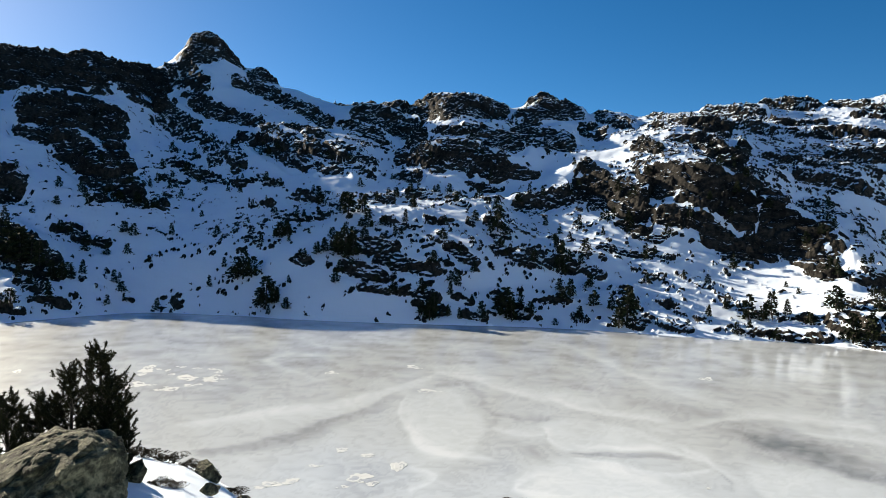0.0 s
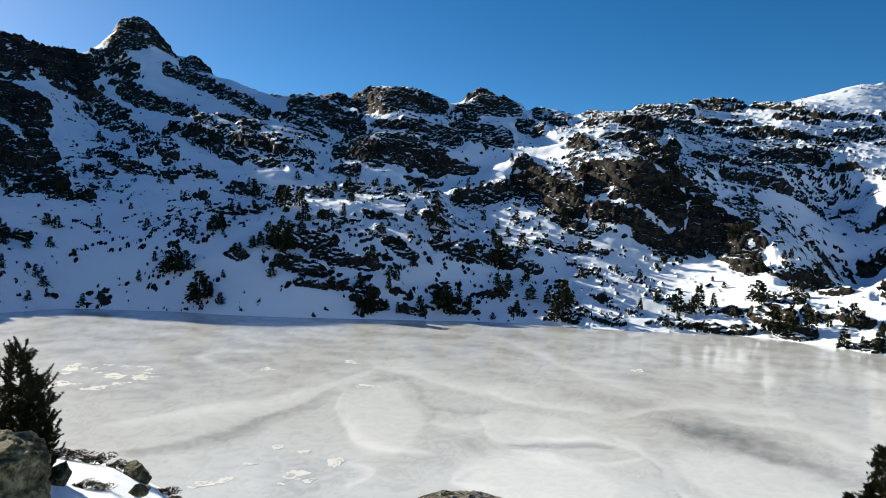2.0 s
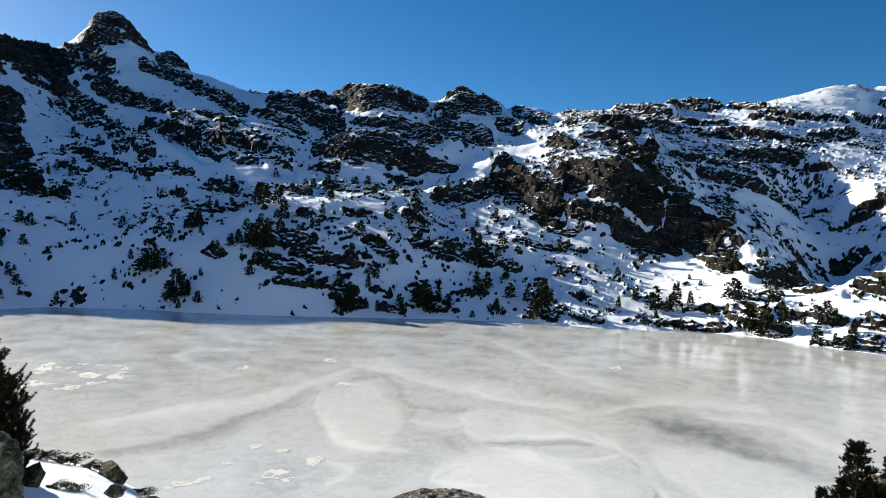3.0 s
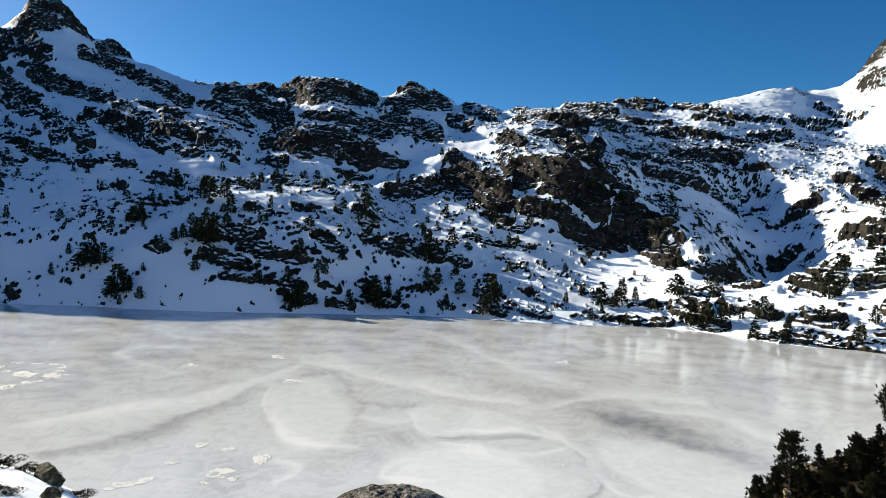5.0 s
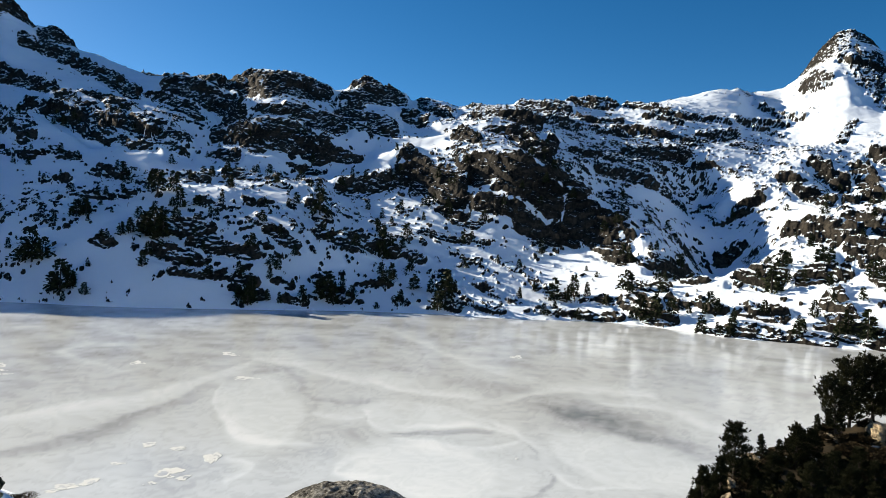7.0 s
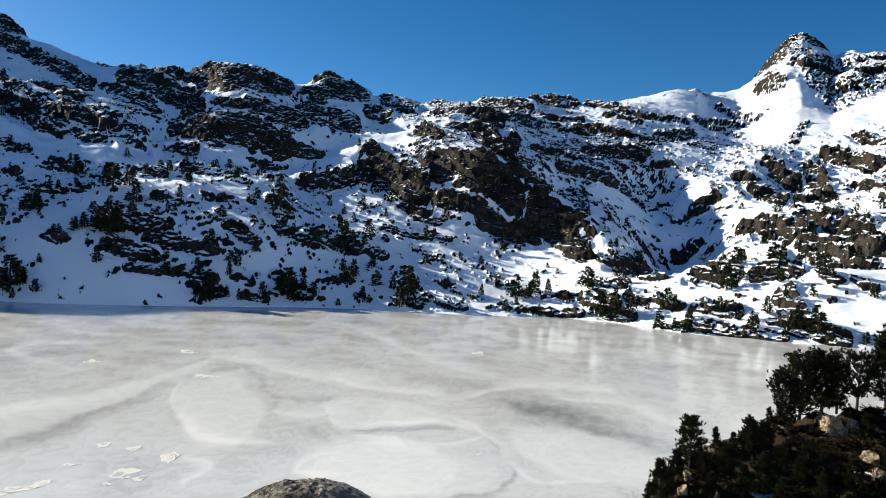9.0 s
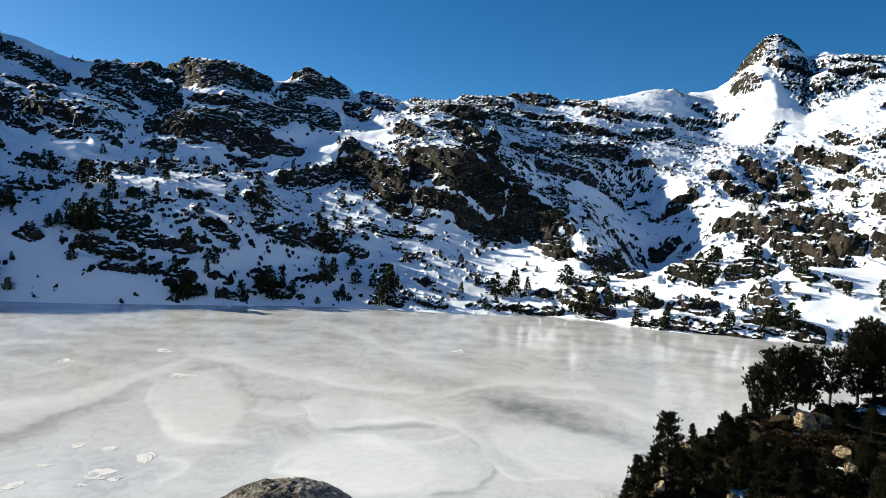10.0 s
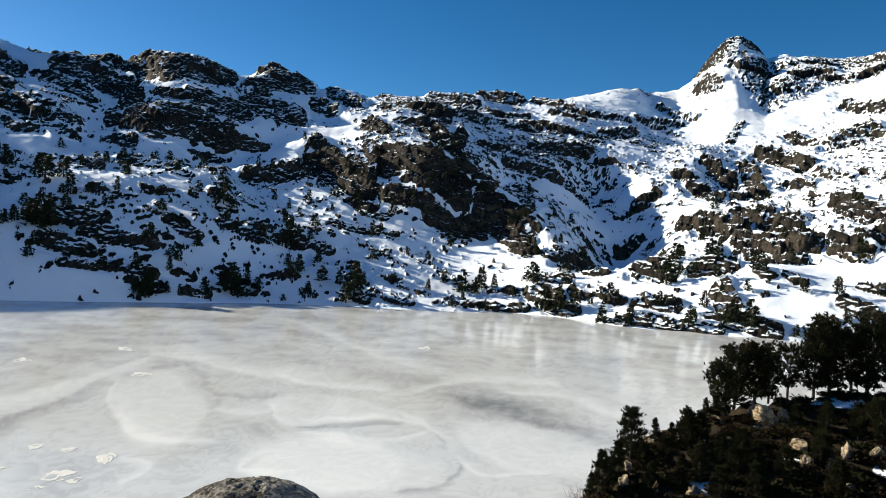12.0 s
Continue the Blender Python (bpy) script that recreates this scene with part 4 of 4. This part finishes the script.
def pine_meshes(seed, height, spread, bare, tufts, needle, width, umbrella=0.0, count=20, clump=0.3):
    """Trunk, limbs and needle crown of a pine at its true size."""
    rng = np.random.default_rng(seed)
    lean = rng.normal(0, 0.05, 2) * height
    spine = [np.array([lean[0] * t * t + 0.03 * height * math.sin(3 * t + seed), lean[1] * t * t, height * t]) for t in np.linspace(-0.04, 0.97, 8)]
    tv, tf = tube(spine, [0.022 * height * (1 - 0.9 * t) + 0.006 for t in np.linspace(0, 1, 8)], 7)
    lv, lf, cv, cf = [], [], [], []
    limbs = max(14, tufts // 16)
    for k in range(limbs):
        t = bare + (0.97 - bare) * ((k + rng.uniform(0, 1)) / limbs) ** 0.9
        base = spine[0] + (spine[-1] - spine[0]) * t
        a = 2.4 * k + rng.uniform(-0.5, 0.5)
        cone = (1 - t) ** 0.95 * (1 - umbrella) + umbrella * math.sqrt(max(0.0, 1 - ((t - 0.72) / 0.36) ** 2))
        ln = spread * (cone + 0.07) * rng.uniform(0.65, 1.15)
        rise = rng.uniform(0.05, 0.5) + 0.4 * t
        d = np.array([math.cos(a), math.sin(a), rise])
        pts = [base + d * ln * s + np.array([0, 0, 0.12 * ln * s * s]) for s in (0, 0.35, 0.7, 1.0)]
        v, f = tube(pts, [0.012 * height * (1.1 - t), 0.008 * height * (1.1 - t), 0.004 * height, 0.002 * height], 4)
        lf += [tuple(i + len(lv) for i in q) for q in f]
        lv += v
        for _ in range(max(3, tufts // limbs)):
            s = rng.uniform(clump, 1.05) ** 0.7
            p = base + d * ln * s + rng.normal(0, 0.10 * ln + 0.02 * height, 3) * (1, 1, 0.6)
            cv.append(needles(rng, p, np.array([d[0] * 0.5, d[1] * 0.5, 0.7]), needle, width, count))
    cv = np.concatenate(cv)
    cf = np.arange(len(cv)).reshape(-1, 3)
    return mesh_of("trunk", tv, tf, BARK), mesh_of("branchwork", lv, lf, BARK), mesh_of("crown", cv, cf, NEEDLES, False)


def bough_pine_meshes(seed, height, spread):
    """Trunk, limbs and crown of a mountain pine seen close: short needles in rounded brushes at the ends of upturned twigs."""
    rng = np.random.default_rng(seed)
    spine = [np.array([0.05 * height * math.sin(2.2 * t + seed), 0.03 * height * math.cos(2 * t + seed), height * t]) for t in np.linspace(-0.04, 0.99, 9)]
    tv, tf = tube(spine, [0.022 * height * (1 - 0.93 * t) + 0.004 for t in np.linspace(0, 1, 9)], 7)
    lv, lf, cv = [], [], []
    limbs = int(32 + 44 * spread)
    for k in range(limbs):
        t = 0.28 + 0.70 * (k + rng.uniform(0, 1)) / limbs
        u = t * 8 / 1.03 + 0.3
        base = spine[int(u)] + (spine[min(int(u) + 1, 8)] - spine[int(u)]) * (u - int(u))
        a = 2.4 * k + rng.uniform(-0.6, 0.6)
        ln = spread * min(1.0, (1 - t) * 2.1 + 0.08) * rng.uniform(0.5, 1.2)
        d = np.array([math.cos(a), math.sin(a), rng.uniform(0.1, 0.5)])
        pts = [base + d * ln * s + np.array([0, 0, 0.30 * ln * s * s]) for s in (0, 0.35, 0.7, 1.0)]
        v, f = tube(pts, [0.011, 0.008, 0.006, 0.004], 4)
        lf += [tuple(i + len(lv) for i in q) for q in f]
        lv += v
        for _ in range(3 + int(16 * ln)):
            s = rng.uniform(0.35, 1.05)
            foot = base + d * ln * s + np.array([0, 0, 0.30 * ln * s * s]) + rng.normal(0, 0.045, 3)
            way = np.array([d[0] * 0.6, d[1] * 0.6, 0.8]) + rng.normal(0, 0.25, 3)
            way /= np.linalg.norm(way)
            long = rng.uniform(0.07, 0.15)
            v, f = tube([foot - way * 0.05, foot + way * long], [0.004, 0.003], 3)
            lf += [tuple(i + len(lv) for i in q) for q in f]
            lv += v
            for w in np.linspace(0, 1, 4):
                cv.append(needles(rng, foot + way * long * w, way * 0.45, 0.062 * (1 - 0.25 * w), 0.0045, 26))
    cv = np.concatenate(cv)
    return mesh_of("trunk", tv, tf, BARK), mesh_of("branchwork", lv, lf, BARK), mesh_of("crown", cv, np.arange(len(cv)).reshape(-1, 3), NEEDLES, False)


def place_pine(meshes, x, y, z, turn, scale, label, group=""):
    root = tagged(new("pine_tree"), label, "pine tree", group)
    for name, me in zip(("trunk", "branchwork", "crown"), meshes):
        part(name, me, root)
    root.matrix_world = Matrix.LocRotScale((x, y, z), Euler((0, 0, turn)), (scale, scale, scale))
    return root


def shrub_mesh(seed, material, count=260, flat=0.6, blade=0.16, width=0.02):
    rng = np.random.default_rng(seed)
    vs, fs = [], []
    for _ in range(count):
        a, b = rng.uniform(0, 6.283), rng.uniform(0.05, 1)
        d = np.array([math.cos(a) * math.sqrt(b), math.sin(a) * math.sqrt(b), math.sqrt(1 - b * 0.9) * flat])
        v, f = blades(rng, d * rng.uniform(0.45, 1.0) * (1 + 0.25 * math.sin(3 * a + seed)), d + (0, 0, 0.3), blade, width, 0, 4)
        fs += [tuple(i + len(vs) for i in q) for q in f]
        vs += v
    return mesh_of("shrub", vs, fs, material, False)


def ground_z(x, y):
    return float(hill_at(np.array([float(x)]), np.array([float(y)]))[0])


# the bank at the camera's feet
BOULDER = (-4.65, 8.63, 16.82, 28.3)
KNOB = (0.75, 6.05, 16.60)
big = new("boulder", ledged_boulder([(0.11, 0.25, -0.08, 0.56, 0.7, 0.75, 4, 1), (0.29, 0.3, -0.16, 0.39, 0.7, 0.78, -5, 2), (0.14, 0.2, 0.6, 0.22, 0.4, 0.11, 14, 7), (-0.53, 0.35, 0.26, 0.72, 0.5, 0.25, 26, 3), (-0.63, -0.2, 0.08, 0.72, 0.45, 0.2, 38, 4), (-0.47, -0.48, -0.16, 0.68, 0.4, 0.2, 40, 5), (-0.21, -0.55, -0.44, 0.68, 0.4, 0.2, 40, 8), (-0.85, 0.0, -0.48, 0.68, 0.9, 0.57, 10, 6)], GRANITE))
big.matrix_world = pose(BOULDER[0], BOULDER[1], BOULDER[2], 0, 0, BOULDER[3])
tagged(big, "large grey lichen-covered granite boulder with ledges and cracks", "boulder")
knob = new("boulder", worn_mesh("boulder", 12, (0.88, 0.72, 0.80), LICHEN_STONE))
knob.matrix_world = pose(*KNOB, 0, 0, -6)
tagged(knob, "rounded rough grey boulder covered in dark lichen", "boulder")
for k, (x, y, w, d, h, turn) in enumerate([(-4.75, 10.9, 0.24, 0.22, 0.34, 10), (-3.95, 11.9, 0.28, 0.2, 0.16, 40), (-4.75, 14.2, 0.42, 0.3, 0.3, -15), (-3.7, 13.2, 0.34, 0.25, 0.2, 70), (-3.1, 12.5, 0.36, 0.3, 0.22, 15), (-2.55, 12.3, 0.2, 0.2, 0.14, 5),
                                           (-4.3, 13.5, 0.16, 0.12, 0.07, 5), (-3.4, 12.2, 0.12, 0.1, 0.06, 5)]):
    stone("rock", 20 + k, x, y, ground_z(x, y) - 0.35 * h, (w, d, h), turn, GRANITE, "small grey granite rock poking out of snow", "rocks in the snowy bank", 4, 0.05, 22)
for seed, h, spread, x, y, label in ((3, 2.68, 0.50, -5.34, 10.7, "dark bushy mountain pine behind a granite boulder"), (6, 2.40, 0.40, -5.66, 10.5, "slender dark mountain pine close beside a taller one"), (10, 1.93, 0.42, -5.96, 10.3, "low spreading mountain pine behind the boulder"),
                                     (8, 1.70, 0.22, -4.98, 10.75, "low dark mountain pine at the edge of a boulder"), (9, 1.9, 0.42, -6.59, 10.5, "small dark mountain pine beyond the boulder"), (12, 2.15, 0.36, -5.22, 10.8, "young dark mountain pine growing against a larger one")):
    place_pine(bough_pine_meshes(seed, h, spread), x, y, 15.75, seed, 1.0, label)
BUSHES = [shrub_mesh(s, HEATH, 520, 0.6, 0.16, 0.016) for s in (1, 2, 3)]
for k, (x, y, s) in enumerate([(-6.0, 14.1, 0.34), (-5.6, 14.3, 0.34), (-5.2, 14.5, 0.3), (-4.9, 14.6, 0.26), (-4.5, 11.2, 0.22), (-4.3, 11.35, 0.2), (-3.5, 13.0, 0.24), (-3.3, 12.9, 0.26), (-2.9, 12.5, 0.22), (-4.1, 14.0, 0.26)]):
    root = tagged(new("heath_shrub", BUSHES[k % 3]), "low dry brown heath shrub in snow", "shrub", "shrubs on the snowy bank")
    root.matrix_world = Matrix.LocRotScale((x, y, ground_z(x, y) - 0.02), Euler((0, 0, k)), (s * 1.35, s * 1.0, s * 0.75))

# the wooded point across the inlet
GROVE = [pine_meshes(s, 1.0, w, b, n, 0.055, 0.0062, u, 20) for s, w, b, n, u in ((31, 0.27, 0.03, 700, 0.0), (32, 0.37, 0.03, 800, 0.12), (33, 0.37, 0.24, 760, 0.75), (34, 0.37, 0.13, 880, 0.5), (35, 0.25, 0.02, 600, 0.0))]
POINT_PINES = [(27.1, 35, 3.2, 1), (21.7, 30.2, 2.7, 0), (21.6, 31.1, 1.7, 4), (23.6, 31.5, 2.3, 0), (31.2, 37.6, 1.7, 4), (31.9, 35.3, 2.7, 1), (32.9, 35.4, 2.3, 1), (31.3, 36.1, 1.7, 4), (37, 39.3, 1.5, 4), (40.2, 39.8, 4.5, 3), (37.7, 38.5, 3.7, 3), (42.6, 40.3, 4.6, 3), (45.7, 39.9, 4, 2), (44, 40.2, 3.5, 3), (48.8, 38.9, 5.9, 3), (47.5, 39.2, 4.7, 3), (50.5, 36.9, 6, 3), (52.6, 36, 6, 3), (50.4, 38.4, 4.4, 2)]
POINT_PINES += [(26.7, 33.1, 1.6, 1), (27.9, 32.6, 2, 1), (30.7, 31.4, 2.2, 1), (32.9, 31.9, 1.8, 1), (32.4, 30.2, 1.7, 1), (30.4, 29.8, 2, 1), (32.7, 28.6, 2, 1), (35.5, 28.6, 2.1, 3), (28.2, 30.1, 2.1, 1), (25.9, 29.1, 2.1, 0), (40.9, 32.7, 2.2, 1), (41.9, 31.1, 2.4, 3), (29.7, 27.6, 1.9, 1), (33.5, 25.9, 2.1, 1), (23.6, 28.7, 1.9, 0), (26.9, 27.3, 1.9, 1), (40.2, 34.3, 1.8, 1), (42, 29.6, 2.8, 3)]
for k, (x, y, h, kind) in enumerate(POINT_PINES):
    place_pine(GROVE[kind], x, y, ground_z(x, y) - 0.05, 1.7 * k, h, ("dark mountain pine with a spreading crown on a rocky point" if kind in (2, 3) else "dark conical mountain pine on a rocky point"), "pines on the wooded point")
rng = np.random.default_rng(5)
for k, (x, y, w, d, h) in enumerate([(39.2, 36, 0.81, 0.65, 1.13), (39.6, 37.4, 0.43, 0.35, 0.83), (36.9, 38.1, 0.55, 0.44, 0.37), (36.8, 31.2, 0.65, 0.52, 0.74), (34.9, 29, 0.47, 0.38, 0.69), (25.1, 32.5, 0.33, 0.26, 0.53), (22.9, 29.9, 0.34, 0.28, 0.58), (38.4, 29.1, 0.47, 0.38, 0.68), (40.2, 28.6, 0.48, 0.39, 0.58), (26, 28.3, 0.35, 0.28, 0.45), (30.7, 37.9, 0.6, 0.48, 0.29), (40.5, 35.8, 0.4, 0.32, 0.76), (30.2, 28.4, 0.2, 0.16, 0.44), (35.8, 28.3, 0.19, 0.16, 0.38), (30.4, 29.8, 0.18, 0.15, 0.35), (34.6, 26.1, 0.4, 0.32, 0.36), (24.4, 29.2, 0.16, 0.13, 0.49)]):
    stone("rock", 60 + k, x, y, ground_z(x, y) - 0.30 * h, (1.7 * w, 1.5 * d, 1.25 * h), float(rng.uniform(0, 180)), WARM_STONE, "cream and ochre granite rock among dark shrubs", "rocks on the wooded point", 4, 0.16, 22)
HEATHS = [shrub_mesh(s, HEATH if s != 13 else NEEDLES, 220, 0.75, 0.26, 0.05) for s in (11, 12, 13)]
made = 0
while made < 285:
    a, r = radians(rng.uniform(34.6, 57)), rng.uniform(35, 63)
    x, y = r * math.sin(a), r * math.cos(a)
    if r > float(along(HILL, math.degrees(a), 4)) - 0.5 or rng.uniform(0, 1) < 0.1:
        continue
    s = rng.uniform(0.4, 0.85)
    root = tagged(new("heath_shrub", HEATHS[made % 3]), "dark low shrub on the rocky point", "shrub", "shrubs on the wooded point")
    root.matrix_world = Matrix.LocRotScale((x, y, ground_z(x, y) - 0.08), Euler((0, 0, made)), (s * 1.25, s * 1.15, s * 0.8))
    made += 1
twig = shrub_mesh(21, TWIGS, 120, 1.1, 0.5, 0.006)
root = tagged(new("bare_bush", twig), "leafless reddish bush at the water's edge", "bush")
root.matrix_world = Matrix.LocRotScale((21.4, 31.6, ground_z(21.4, 31.6)), Euler((0, 0, 1)), (0.9, 0.9, 1.2))


def crust_mesh(seed, hw, hd):
    """A thin crust of frost: a pale film of ragged outline with a whiter, broken rim."""
    rng = np.random.default_rng(seed)
    n, ph = 72, rng.uniform(0, 6.28, 6)
    vs, fs, white = [], [], []
    for k in range(n):
        t = 6.28318 * k / n
        mid = 0.80 + 0.20 * math.sin(2 * t + ph[0]) + 0.14 * math.sin(3 * t + ph[1]) + 0.09 * math.sin(7 * t + ph[2]) + rng.uniform(-0.03, 0.03)
        width = max(0.02, 0.10 + 0.09 * math.sin(2 * t + ph[3]) + 0.06 * math.sin(5 * t + ph[4]) + rng.uniform(-0.04, 0.04))
        for q, z in ((mid + 0.02, 0.0), (mid, 0.010), (mid - width, 0.008), (max(0.0, mid - width - 0.5 - 0.4 * math.sin(t + ph[5])), 0.0)):
            vs.append((hw * q * math.cos(t), hd * q * math.sin(t), z))
    for k in range(n):
        a, b = 4 * k, 4 * ((k + 1) % n)
        fs += [(a + j, b + j, b + j + 1, a + j + 1) for j in range(3)]
        white += [0, 0, 1]
    me = mesh_of("frost_crust", vs, fs, FROST)
    me.materials.append(FILM)
    me.polygons.foreach_set("material_index", white)
    return me


# one wide lacy ring of many small crusts
for k in range(18):
    q = 6.28318 * k / 18 + rng.uniform(-0.1, 0.1)
    CRUSTS.append((-39.9 + 7.1 * math.cos(q) * rng.uniform(0.8, 1.1), 104.4 + 8.7 * math.sin(q) * rng.uniform(0.7, 1.1), rng.uniform(0.7, 1.3), rng.uniform(0.9, 1.7)))
for k, (x, y, hw, hd) in enumerate(CRUSTS):
    for j in range(3 if hw > 1.2 else 2):
        dx, dy, s = (0, 0, 0.85) if j == 0 else (rng.uniform(-1.3, 1.3) * hw, rng.uniform(-0.9, 0.9) * hd, rng.uniform(0.25, 0.6))
        ob = new("frost_crust", crust_mesh(100 + 7 * k + j, hw * s * 0.9, hd * s * 0.8))
        ob.matrix_world = pose(x + dx, y + dy, 0.002 + 0.003 * j, 0, 0, math.degrees(-math.atan2(x, y)))
        tagged(ob, "thin white frost crust lying on lake ice", "frost patch", "frost crusts on the ice")
